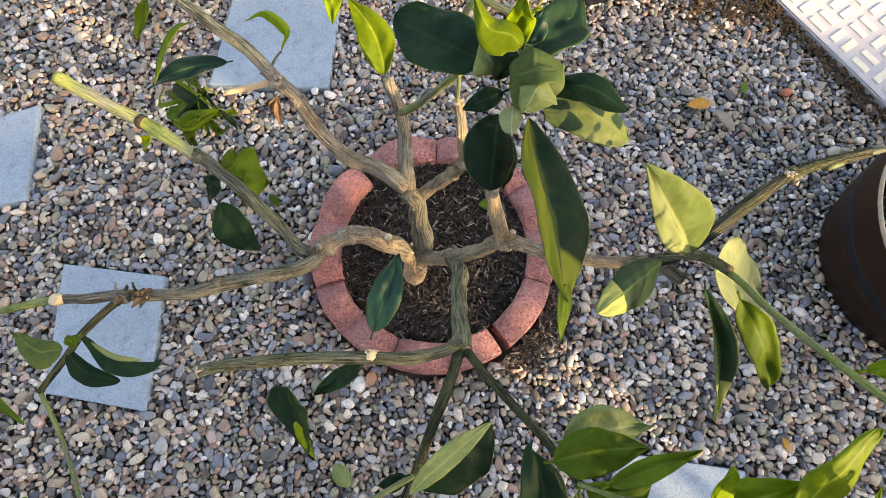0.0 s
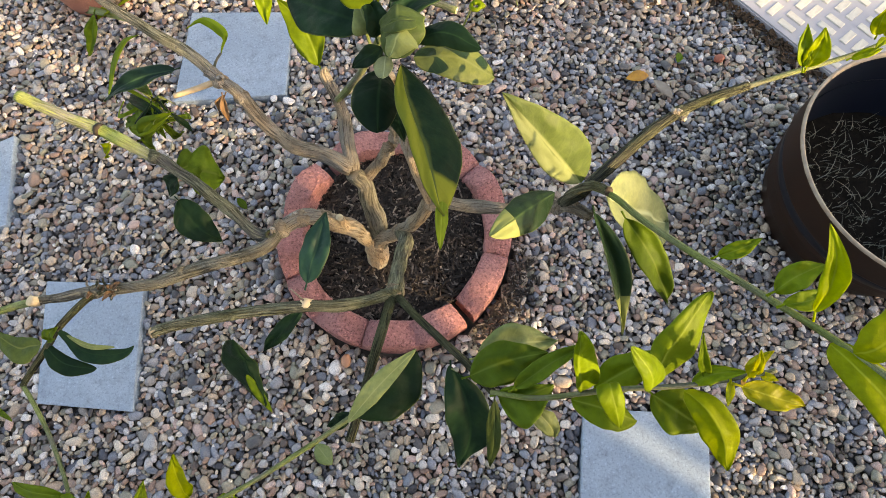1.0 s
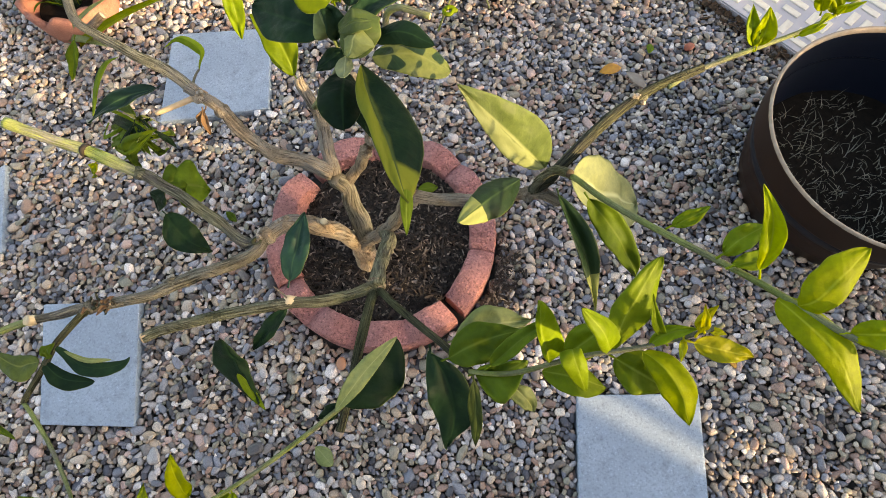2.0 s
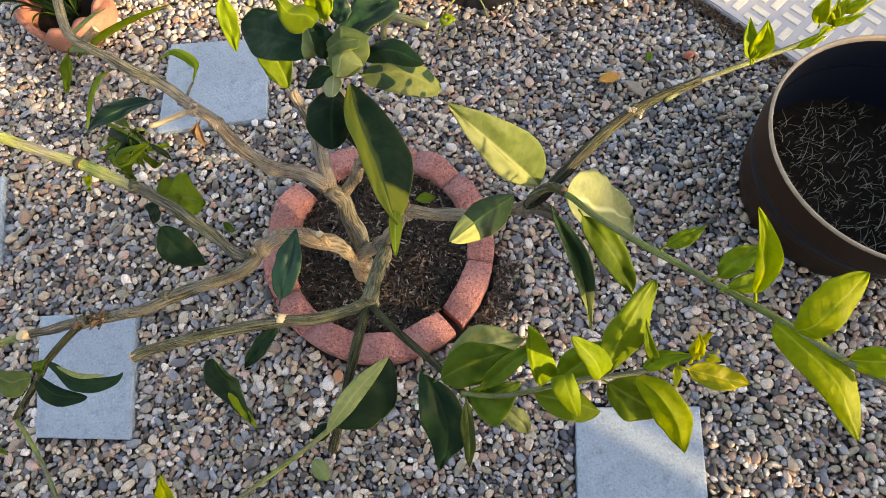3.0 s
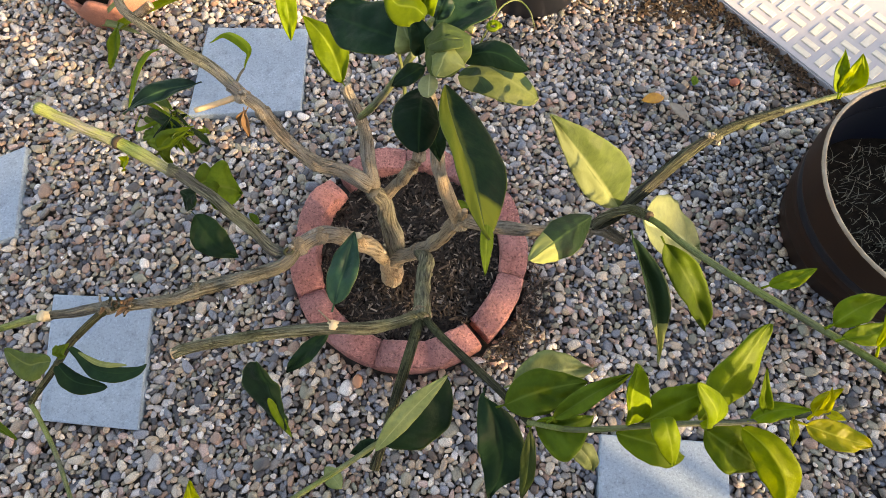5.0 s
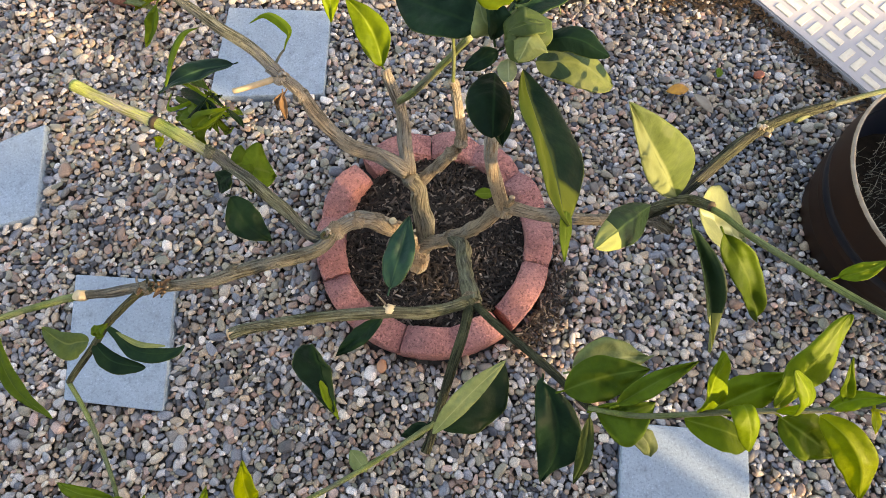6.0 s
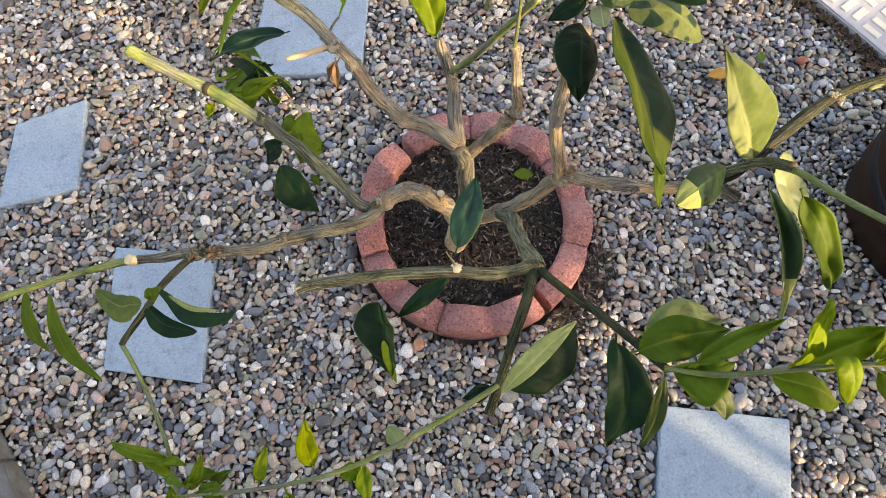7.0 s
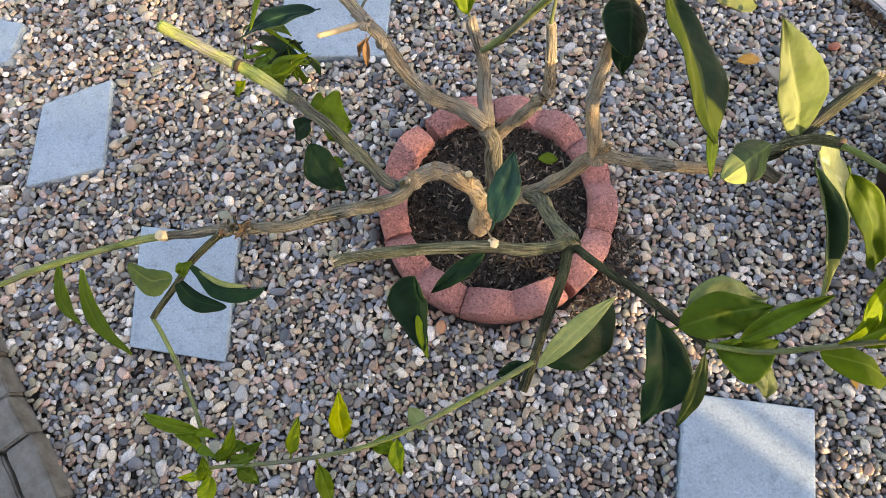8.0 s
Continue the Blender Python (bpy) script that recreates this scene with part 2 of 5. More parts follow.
cut_wood = make_plain("cut_wood", (0.74, 0.62, 0.42), (0.56, 0.43, 0.26), 90, 0.8)
cut_dark = make_plain("dark_cut_wood", (0.03, 0.022, 0.015), (0.07, 0.05, 0.03), 120, 0.9)
LEAF = {
    "dark": make_leaf("dark_leaf", (0.006, 0.021, 0.012), (0.014, 0.042, 0.018), (0.010, 0.031, 0.015), 0.46, 0.04, spec=0.07),
    "teal": make_leaf("blue_green_leaf", (0.012, 0.046, 0.032), (0.040, 0.090, 0.045), (0.008, 0.035, 0.024), 0.45, 0.08, spec=0.18),
    "mid": make_leaf("green_leaf", (0.088, 0.150, 0.013), (0.130, 0.190, 0.030), (0.062, 0.115, 0.009), 0.55, 0.28, (0.30, 0.46, 0.02), spec=0.11),
    "young": make_leaf("young_leaf", (0.150, 0.228, 0.011), (0.215, 0.290, 0.035), (0.108, 0.180, 0.008), 0.52, 0.34, (0.35, 0.47, 0.015), spec=0.12),
    "yellow": make_leaf("yellow_green_leaf", (0.275, 0.345, 0.008), (0.34, 0.40, 0.03), (0.195, 0.270, 0.006), 0.52, 0.34, (0.46, 0.54, 0.01), spec=0.12),
    "gold": make_leaf("golden_young_leaf", (0.38, 0.39, 0.012), (0.46, 0.46, 0.05), (0.29, 0.32, 0.010), 0.45, 0.38, (0.58, 0.55, 0.02)),
    "pale": make_leaf("pale_leaf", (0.175, 0.215, 0.085), (0.28, 0.325, 0.14), (0.125, 0.165, 0.06), 0.5, 0.13, (0.34, 0.40, 0.09)),
    # brighter half stands for sunlight on the folded blade, put into the colour
    "half_sunlit": make_leaf("half_sunlit_pale_leaf", (0.062, 0.092, 0.026), (0.20, 0.24, 0.10), (0.046, 0.072, 0.022), 0.5, 0.10, (0.26, 0.32, 0.07), streak=(0.185, 0.225, 0.092), streak_side=-1.0),
    "silver": make_leaf("silvery_leaf", (0.29, 0.345, 0.18), (0.44, 0.49, 0.29), (0.22, 0.275, 0.13), 0.5, 0.25, (0.46, 0.52, 0.18)),
    # sun on one half and the tip is put into the colour
    "sun_streaked": make_leaf("sun_streaked_leaf", (0.006, 0.021, 0.012), (0.03, 0.055, 0.020), (0.012, 0.032, 0.015), 0.44, 0.03, (0.16, 0.20, 0.03), 0.05, (0.46, 0.62), 30, streak=(0.125, 0.150, 0.020), streak_from=(0.14, 0.52), streak_tip=(0.72, 0.86)),
    # dark blotches are shadows of other leaves painted into the colour
    "shadow_spotted": make_leaf("shadow_spotted_leaf", (0.105, 0.132, 0.040), (0.14, 0.17, 0.06), (0.010, 0.030, 0.015), 0.42, 0.10, (0.34, 0.37, 0.04), 0.18, (0.515, 0.545), 64),
    # pale tip is painted on as sunlight past a shadow edge
    "lit_tipped": make_leaf("sunlit_tipped_leaf", (0.010, 0.030, 0.015), (0.04, 0.075, 0.025), (0.018, 0.042, 0.018), 0.42, 0.07, spec=0.14, streak=(0.20, 0.235, 0.08), streak_side=0.0, streak_from=(0.9, 1.0), streak_tip=(0.66, 0.70)),
    "cupped": make_leaf("cupped_olive_leaf", (0.052, 0.082, 0.022), (0.12, 0.16, 0.05), (0.036, 0.062, 0.018), 0.5, 0.10, spec=0.15),
}
UNDER = {k: LEAF["pale"] if k in ("dark", "teal", "mid", "sun_streaked", "lit_tipped", "cupped", "pale", "shadow_spotted", "silver", "half_sunlit") else LEAF[k] for k in LEAF}
LEAF["dry"] = UNDER["dry"] = make_plain("withered_leaf", (0.20, 0.11, 0.05), (0.11, 0.06, 0.03), 80, 0.7)
LEAF_SAYS = {"gold": "golden yellow young leaf", "half_sunlit": "pale leaf with one half painted lighter as if sunlit", "cupped": "olive green leaf cupped over the bud", "lit_tipped": "dark leaf with its tip painted pale as if sunlit", "dark": "glossy dark green leaf", "teal": "blue-green leaf", "mid": "mid-green leaf", "young": "light green young leaf", "yellow": "bright yellow-green young leaf",
             "pale": "pale grey-green leaf", "silver": "silvery pale green leaf", "sun_streaked": "dark leaf with one half and the tip painted as if sunlit", "shadow_spotted": "yellow-green leaf with shadows painted on as round dark blotches", "dry": "withered brown leaf"}
soil_mat = make_plain("dark_soil", (0.012, 0.010, 0.008), (0.024, 0.019, 0.015), 60, 0.95, 0.0, 0.7, 0.01, 0.1)
pot_brown = make_plain("dark_brown_plastic", (0.018, 0.009, 0.0065), (0.030, 0.015, 0.010), 8, 0.5, 0.0, 0.08, 0.001, 0.2)
# tub's inside: shade and reflected sky painted in as blue-black
pot_inside = make_plain("sky_sheen_plastic", (0.004, 0.008, 0.018), (0.007, 0.012, 0.024), 10, 0.45, 0.0, 0.08, 0.001, 0.25)
pot_black = make_plain("black_plastic", (0.006, 0.008, 0.014), (0.011, 0.013, 0.020), 10, 0.40, 0.0, 0.08, 0.001, 0.3)
rim_mat = make_plain("pale_rim", (0.38, 0.33, 0.27), (0.26, 0.20, 0.15), 40, 0.6)
# white paint toned lavender grey, the shade around the bars put into the colour
white_plate = make_plain("shaded_white_metal", (0.405, 0.40, 0.44), (0.455, 0.448, 0.475), 14, 0.5, 0.0, 0.1, 0.001)
# worn white bars toned cream for the warm sun on them
white_bar = make_plain("worn_sunlit_tread", (0.72, 0.69, 0.60), (0.60, 0.56, 0.48), 60, 0.5, 0.0, 0.15, 0.001)
timber = make_plain("weathered_grey_timber", (0.21, 0.205, 0.20), (0.085, 0.075, 0.066), 22, 0.85, 0.0, 0.5, 0.004)
fence_mat = make_plain("stained_fence_timber", (0.20, 0.13, 0.08), (0.13, 0.085, 0.05), 12, 0.8, 0.0, 0.4, 0.003)
dry_leaf = make_plain("dry_orange_leaf", (0.62, 0.30, 0.03), (0.42, 0.18, 0.03), 70, 0.6)


def make_chips():
    m, n, l, b = mat("bark_mulch", 0.85)
    geo = n.new("ShaderNodeNewGeometry")
    r = ramp(n, [(0.0, (0.006, 0.005, 0.004)), (0.50, (0.018, 0.013, 0.011)), (0.72, (0.046, 0.032, 0.026)), (0.86, (0.17, 0.125, 0.105)), (1.0, (0.50, 0.43, 0.37))])
    l.new(geo.outputs["Random Per Island"], r.inputs[0])
    f = tex_noise(n, l, 220, 4, 0.7, coords(n))
    l.new(mix(n, l, r.outputs[0], (0.03, 0.022, 0.017), f.outputs["Fac"]), b.inputs["Base Color"])
    bump(n, l, f.outputs["Fac"], 0.5, 0.002, b)
    return m


chip_mat = make_chips()
litter_mat = make_plain("crumbled_dry_leaves", (0.022, 0.015, 0.010), (0.075, 0.048, 0.030), 150, 0.85, 0.0, 0.4, 0.002, 0.2)


# ---------------------------------------------------------------- building helpers
def mesh_of(name, bm, *mats, smooth=True):
    me = bpy.data.meshes.new(name)
    bm.to_mesh(me)
    bm.free()
    for m in mats:
        me.materials.append(m)
    if smooth:
        me.polygons.foreach_set("use_smooth", [True] * len(me.polygons))
    return me


def part(name, bm, material, parent=None, label="", smooth=True):
    mats = material if isinstance(material, (list, tuple)) else [material]
    ob = new(name, mesh_of(name, bm, *mats, smooth=smooth))
    ob.parent = parent
    if label:
        tagged(ob, label)
    return ob


def thing(name, label, category, at=(0, 0, 0), group="", kind=""):
    ob = new(name)
    ob.empty_display_size = 0.05
    ob.location = at
    return tagged(ob, label, category, group, kind)


def curve_points(pts, step=0.012):
    """A smooth run of points through pts (Catmull-Rom), with the part of the way from 0 to 1."""
    P = [Vector(p) for p in pts]
    P = [P[0] * 2 - P[1], *P, P[-1] * 2 - P[-2]]
    res, total = [], 0.0
    for i in range(1, len(P) - 2):
        a, b, c, d = P[i - 1:i + 3]
        k = max(2, int((c - b).length / step))
        for j in range(k):
            s = j / k
            res.append(0.5 * ((2 * b) + (c - a) * s + (2 * a - 5 * b + 4 * c - d) * s * s + (3 * b - a - 3 * c + d) * s ** 3))
    res.append(P[-2])
    return res


def tube(bm, pts, r0, r1, sides=12, rough=0.06, step=0.012, cut_index=0, seed=0.0, wob=0.0):
    line = curve_points(pts, step)
    uv = bm.loops.layers.uv.verify()
    ring_prev, along = None, 0.0
    up = Vector((0.3, 0.2, 0.93))
    n = len(line)
    first = None
    for i, p in enumerate(line):
        tan = (line[min(i + 1, n - 1)] - line[max(i - 1, 0)]).normalized()
        side = tan.cross(up).normalized() if abs(tan.dot(up)) < 0.97 else tan.cross(Vector((1, 0, 0))).normalized()
        nrm = side.cross(tan)
        s = i / (n - 1)
        if 0 < i < n - 1:
            p = p + (side * noise.noise((along * 15, seed + 7, 1)) + nrm * noise.noise((along * 15, seed, 9))) * r0 * 0.3 * wob
        r = r0 + (r1 - r0) * s
        if i:
            along += (p - line[i - 1]).length
        r *= 1 + rough * 1.6 * noise.noise((along * 28, seed, 0.5))
        ring = []
        for k in range(sides):
            a = 2 * math.pi * k / sides
            rr = r * (1 + rough * noise.noise((math.cos(a) * 1.6 + seed, math.sin(a) * 1.6, along * 22)) + rough * 1.0 * abs(math.cos(4.5 * a + 2.5 * noise.noise((along * 9, seed, 3)))) - rough * 0.6)
            ring.append(bm.verts.new(p + (side * math.cos(a) + nrm * math.sin(a)) * rr))
        if ring_prev:
            for k in range(sides):
                j = (k + 1) % sides
                f = bm.faces.new((ring_prev[k], ring_prev[j], ring[j], ring[k]))
                d = (line[i] - line[i - 1]).length
                for lp, (u, v) in zip(f.loops, ((k, along - d), (k + 1, along - d), (k + 1, along), (k, along))):
                    lp[uv].uv = (u / sides, v)
        else:
            first = ring
        ring_prev = ring
    for ring, flip in ((first, True), (ring_prev, False)):
        f = bm.faces.new(ring[::-1] if flip else ring)
        f.material_index = 0 if flip else cut_index


tree = thing("citrus_tree", "hard-pruned young citrus tree with cut branches, growing in mulch", "tree", (-0.06, 0.325, 0.03))
limb_count = [0]


def limb(name, pts, r0, r1, material, parent, label="", cut=False):
    limb_count[0] += 1
    bm = bmesh.new()
    off = Vector(tree.location)
    small = r0 < 0.006
    tube(bm, [Vector(p) - off for p in pts], r0, r1, 8 if small else 22, 0.03 if small else 0.10, 0.010 if small else 0.007, cut_index=1 if cut else 0, seed=limb_count[0] * 3.7, wob=0.5 if small else 1.0)
    if not small and name not in ("stub", "tie", "peel"):
        # knobs and healed buds
        rng = random.Random(limb_count[0])
        line = curve_points([Vector(p) - off for p in pts], 0.01)
        for _ in range(max(1, int(len(line) / 7))):
            i = rng.randrange(2, max(3, len(line) - 2))
            r = r0 + (r1 - r0) * i / len(line)
            p = line[i] + Vector((rng.uniform(-1, 1), rng.uniform(-1, 1), rng.uniform(-0.2, 1))).normalized() * r * 0.85
            res = bmesh.ops.create_icosphere(bm, subdivisions=2, radius=r * rng.uniform(0.25, 0.42), matrix=Matrix.Translation(p))
            for v in res["verts"]:
                v.co += (v.co - p) * 0.35 * noise.noise(v.co * 240)
    return part(name, bm, [material, cut_dark if name == "shoot" or material in (bark_green, bark_dark) and "dark" in label else cut_wood], parent, label)


def knot(at, r, material):
    """A swollen, uneven joint on a limb."""
    limb_count[0] += 1
    bm = bmesh.new()
    bmesh.ops.create_icosphere(bm, subdivisions=3, radius=r)
    for v in bm.verts:
        v.co *= 1 + 0.30 * noise.noise(v.co * (1.6 / r) + Vector((limb_count[0], 0, 0))) + 0.10 * noise.noise(v.co * (5 / r))
    uv = bm.loops.layers.uv.verify()
    for f in bm.faces:
        for lp in f.loops:
            lp[uv].uv = (math.atan2(lp.vert.co.y, lp.vert.co.x) / 6.283, lp.vert.co.z)
    part("knot", bm, material, tree).location = Vector(at) - Vector(tree.location)


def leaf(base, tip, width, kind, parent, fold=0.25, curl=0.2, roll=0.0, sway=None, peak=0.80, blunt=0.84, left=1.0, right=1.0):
    """A citrus leaf: an elliptic blade folded along its midrib, its tip bent down, with wavy rims and a short stalk; two skins half a millimetre apart."""
    limb_count[0] += 1
    rng = random.Random(limb_count[0] * 7)
    off = Vector(tree.location)
    B, T = Vector(base) - off, Vector(tip) - off
    ax = T - B
    L = ax.length
    ax.normalize()
    # blades are turned partly upwards and partly towards the camera
    to_camera = Vector((0.02, -0.05, 1.27)) - off - (B + T) / 2
    up = (to_camera.normalized() * 0.75 + Vector((0, 0, 1)) * 0.6)
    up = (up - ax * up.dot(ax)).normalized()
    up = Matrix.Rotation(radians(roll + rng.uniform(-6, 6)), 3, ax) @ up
    side = ax.cross(up).normalized()
    NL, NW = (28, 6) if width < 0.055 else (48, 9)
    bm = bmesh.new()
    uv = bm.loops.layers.uv.verify()
    stalk = min(0.10, 0.007 / L)
    sway = rng.uniform(-0.10, 0.10) if sway is None else sway
    wav, ph = rng.uniform(0.05, 0.14), rng.uniform(0, 6)
    skins = []
    for skin in (0, 1):
        rows = []
        for i in range(NL + 1):
            s = i / NL
            w = 0.5 * width * (math.sin(math.pi * s ** peak) ** blunt * (1 - 0.10 * s - 0.18 * s ** 5) if 0 < s < 1 else 0.0) + 0.0004
            row = []
            for j in range(-NW, NW + 1):
                q = j / NW
                half = left if q > 0 else right
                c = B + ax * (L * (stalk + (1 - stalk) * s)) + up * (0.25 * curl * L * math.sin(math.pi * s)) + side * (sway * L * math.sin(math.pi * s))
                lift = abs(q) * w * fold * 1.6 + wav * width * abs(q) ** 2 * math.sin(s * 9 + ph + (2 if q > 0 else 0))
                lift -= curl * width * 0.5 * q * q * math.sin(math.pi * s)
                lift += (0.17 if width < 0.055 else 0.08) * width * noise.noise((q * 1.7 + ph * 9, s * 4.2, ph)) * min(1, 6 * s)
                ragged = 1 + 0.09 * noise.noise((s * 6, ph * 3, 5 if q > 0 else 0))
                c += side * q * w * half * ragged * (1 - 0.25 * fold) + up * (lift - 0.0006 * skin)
                row.append(bm.verts.new(c))
            rows.append(row)
        skins.append(rows)
        for i in range(NL):
            for j in range(2 * NW):
                vs = [rows[i][j], rows[i][j + 1], rows[i + 1][j + 1], rows[i + 1][j]]
                uvs = [((j + d - NW) / NW, (i + e) / NL) for d, e in ((0, 0), (1, 0), (1, 1), (0, 1))]
                if skin:
                    vs, uvs = vs[::-1], uvs[::-1]
                f = bm.faces.new(vs)
                f.material_index = skin
                for lp, t in zip(f.loops, uvs):
                    lp[uv].uv = t
    top, low = skins
    for i in range(NL):
        bm.faces.new((top[i][0], top[i + 1][0], low[i + 1][0], low[i][0]))
        bm.faces.new((top[i + 1][-1], top[i][-1], low[i][-1], low[i + 1][-1]))
    # stalk
    a = B + ax * L * stalk * 1.2
    tube(bm, [B - ax * 0.002, (B + a) / 2 + up * 0.001, a + up * 0.0004], 0.0013, 0.0009, 6, 0.0, 0.004)
    ob = part("leaf", bm, [LEAF[kind], UNDER[kind], stem_green], parent, LEAF_SAYS[kind])
    return ob


def blade(base, tip, side_a, side_b, kind, parent, via=(), peak=0.85, blunt=0.75, cup=0.0, wave=0.05):
    """A leaf laid out by its midrib (base, via, tip) and by how far its two halves reach from the midrib as vectors in space; cup bends both halves."""
    limb_count[0] += 1
    rng = random.Random(limb_count[0] * 7)
    off = Vector(tree.location)
    line = curve_points([Vector(base) - off, *(Vector(v) - off for v in via), Vector(tip) - off], 0.0022)
    NL, NW = len(line) - 1, 8
    A, B = Vector(side_a), Vector(side_b)
    span = max(A.length, B.length)
    ph = rng.uniform(0, 6)
    bm = bmesh.new()
    uv = bm.loops.layers.uv.verify()
    skins = []
    for skin in (0, 1):
        rows = []
        for i, c in enumerate(line):
            s = i / NL
            w = (math.sin(math.pi * s ** peak) ** blunt if 0 < s < 1 else 0.0) + 0.004
            tan = (line[min(i + 1, NL)] - line[max(i - 1, 0)]).normalized()
            up = B.cross(tan) if B.length >= A.length else tan.cross(A)
            up = up.normalized() if up.length > 1e-6 else Vector((0, 0, 1))
            row = []
            for j in range(-NW, NW + 1):
                q = j / NW
                arm = (B if q > 0 else A) * (w * abs(q))
                arm = arm - tan * arm.dot(tan) * 0.7
                arm *= 1 + 0.07 * noise.noise((s * 7, ph * 3, 5 if q > 0 else 0))
                lift = -cup * span * q * q * w + wave * span * q * q * math.sin(s * 11 + ph + (2 if q > 0 else 0)) + 0.10 * span * noise.noise((q * 1.9 + ph * 9, s * 5, ph)) * min(1, 6 * s)
                lift -= 0.05 * span * w * (1 - abs(q)) ** 3
                row.append(bm.verts.new(c + arm + up * (lift - 0.0006 * skin)))
            rows.append(row)
        skins.append(rows)
        for i in range(NL):
            for j in range(2 * NW):
                vs = [rows[i][j], rows[i][j + 1], rows[i + 1][j + 1], rows[i + 1][j]]
                uvs = [((j + d - NW) / NW, (i + e) / NL) for d, e in ((0, 0), (1, 0), (1, 1), (0, 1))]
                if skin:
                    vs, uvs = vs[::-1], uvs[::-1]
                f = bm.faces.new(vs)
                f.material_index = skin
                for lp, t in zip(f.loops, uvs):
                    lp[uv].uv = t
    top, low = skins
    for i in range(NL):
        bm.faces.new((top[i][0], top[i + 1][0], low[i + 1][0], low[i][0]))
        bm.faces.new((top[i + 1][-1], top[i][-1], low[i][-1], low[i + 1][-1]))
    return part("leaf", bm, [LEAF[kind], UNDER[kind]], parent, LEAF_SAYS[kind])


# ---------------------------------------------------------------- ground, slabs, edging
RING = Vector((-0.021, 0.371, 0.0))
bm = bmesh.new()
bmesh.ops.create_grid(bm, x_segments=40, y_segments=40, size=60)
part("ground", bm, grit, None, "grit under the pebbles, darkened for shade in their gaps, reaching to the horizon", smooth=False).location.z = -0.028
tagged(bpy.data.objects["ground"], category="ground", kind="structure")


def slab(corners, top=0.012, thick=0.045, label="blue-grey concrete stepping slab set in pebbles, outline fitted to the camera's view"):
    c = sum((Vector((x, y, 0)) for x, y in corners), Vector()) / 4
    bm = bmesh.new()
    lo = [bm.verts.new((x - c.x, y - c.y, -thick)) for x, y in corners]
    hi = [bm.verts.new((x - c.x, y - c.y, 0)) for x, y in corners]
    bm.faces.new(hi[::-1]), bm.faces.new(lo)
    for i in range(4):
        j = (i + 1) % 4
        bm.faces.new((hi[i], hi[j], lo[j], lo[i]))
    bmesh.ops.recalc_face_normals(bm, faces=bm.faces)
    bmesh.ops.bevel(bm, geom=[e for e in bm.edges], offset=0.004, segments=2, affect="EDGES", profile=0.6)
    ob = part("stepping_slab", bm, slab_mat, None, label, smooth=False)
    ob.location = (c.x, c.y, top)
    return tagged(ob, category="paving slab", group="stepping slabs in the pebbles")


# corners set to fit the camera's view, so square slabs come out skewed
SLABS = [
    [(-0.903, 0.316), (-0.655, 0.293), (-0.646, -0.014), (-0.875, 0.018)],
    [(-0.608, 1.123), (-0.307, 1.101), (-0.318, 0.818), (-0.632, 0.816)],
    [(-1.238, 0.662), (-1.064, 0.742), (-1.035, 0.475), (-1.223, 0.421)],
    [(0.394, -0.067), (0.672, -0.098), (0.620, -0.385), (0.341, -0.360)],
    [(-1.59, 0.97), (-1.358, 0.928), (-1.372, 0.802), (-1.63, 0.69)],
]
for s in SLABS:
    slab(s)


def edging_block(a0, a1, lobes, r_in=0.220, r_out=0.286, top=0.088, deep=-0.02):
    """One curved edging block from angle a0 to a1 (degrees), its top cast in rounded lobes."""
    bm = bmesh.new()
    n = max(8, int(abs(a1 - a0) / 1.6))
    prof_n = 7
    rows = []
    for i in range(n + 1):
        s = i / n
        a = radians(a0 + (a1 - a0) * s)
        ph = (s * lobes) % 1.0 if s < 1 else 1.0
        lobe = (0.5 - 0.5 * math.cos(2 * math.pi * ph)) ** 0.6
        h = top - 0.030 + 0.030 * lobe
        end = min(1.0, min(s, 1 - s) * n / 1.2)
        row = []
        pts = [(r_in, deep), (r_in, h - 0.016)]
        for k in range(prof_n):
            b = math.pi * k / (prof_n - 1)
            rm, rw = (r_in + r_out) / 2, (r_out - r_in) / 2
            pts.append((rm - math.cos(b) * (rw - 0.002 * (1 - end)), h - 0.016 + 0.016 * math.sin(b) ** 0.5 - 0.002 * (1 - end)))
        pts += [(r_out, h - 0.016), (r_out, deep)]
        for r, z in pts:
            jig = 0.0022 * noise.noise((r * 60, a * 18, z * 60))
            row.append(bm.verts.new(((r + jig) * math.cos(a), (r + jig) * math.sin(a), z + jig)))
        rows.append(row)
    for i in range(n):
        for k in range(len(rows[0]) - 1):
            bm.faces.new((rows[i][k], rows[i][k + 1], rows[i + 1][k + 1], rows[i + 1][k]))
    bm.faces.new(rows[0]), bm.faces.new(rows[-1][::-1])
    bmesh.ops.recalc_face_normals(bm, faces=bm.faces)
    return bm


ring = thing("garden_edging_ring", "ring of pink-red scalloped concrete edging blocks around the tree", "garden edging", RING)
for a0, a1, lobes in ((-51, -16.6, 1), (-16, 38, 2), (38.4, 90, 2), (90.4, 128.5, 1), (135, 200, 2), (200.4, 252, 2), (252.4, 304.5, 2)):
    ob = part("edging_block", edging_block(a0, a1, lobes), brick_mat, ring)
    if a0 == 135:
        ob.location, ob.rotation_euler = (0.004, -0.004, 0.010), (radians(2), radians(2), 0)
    if a0 == 94:
        ob.location = (0.0, 0.006, -0.004)
    ob.data.set_sharp_from_angle(angle=radians(40))

# soil inside the ring
bm = bmesh.new()
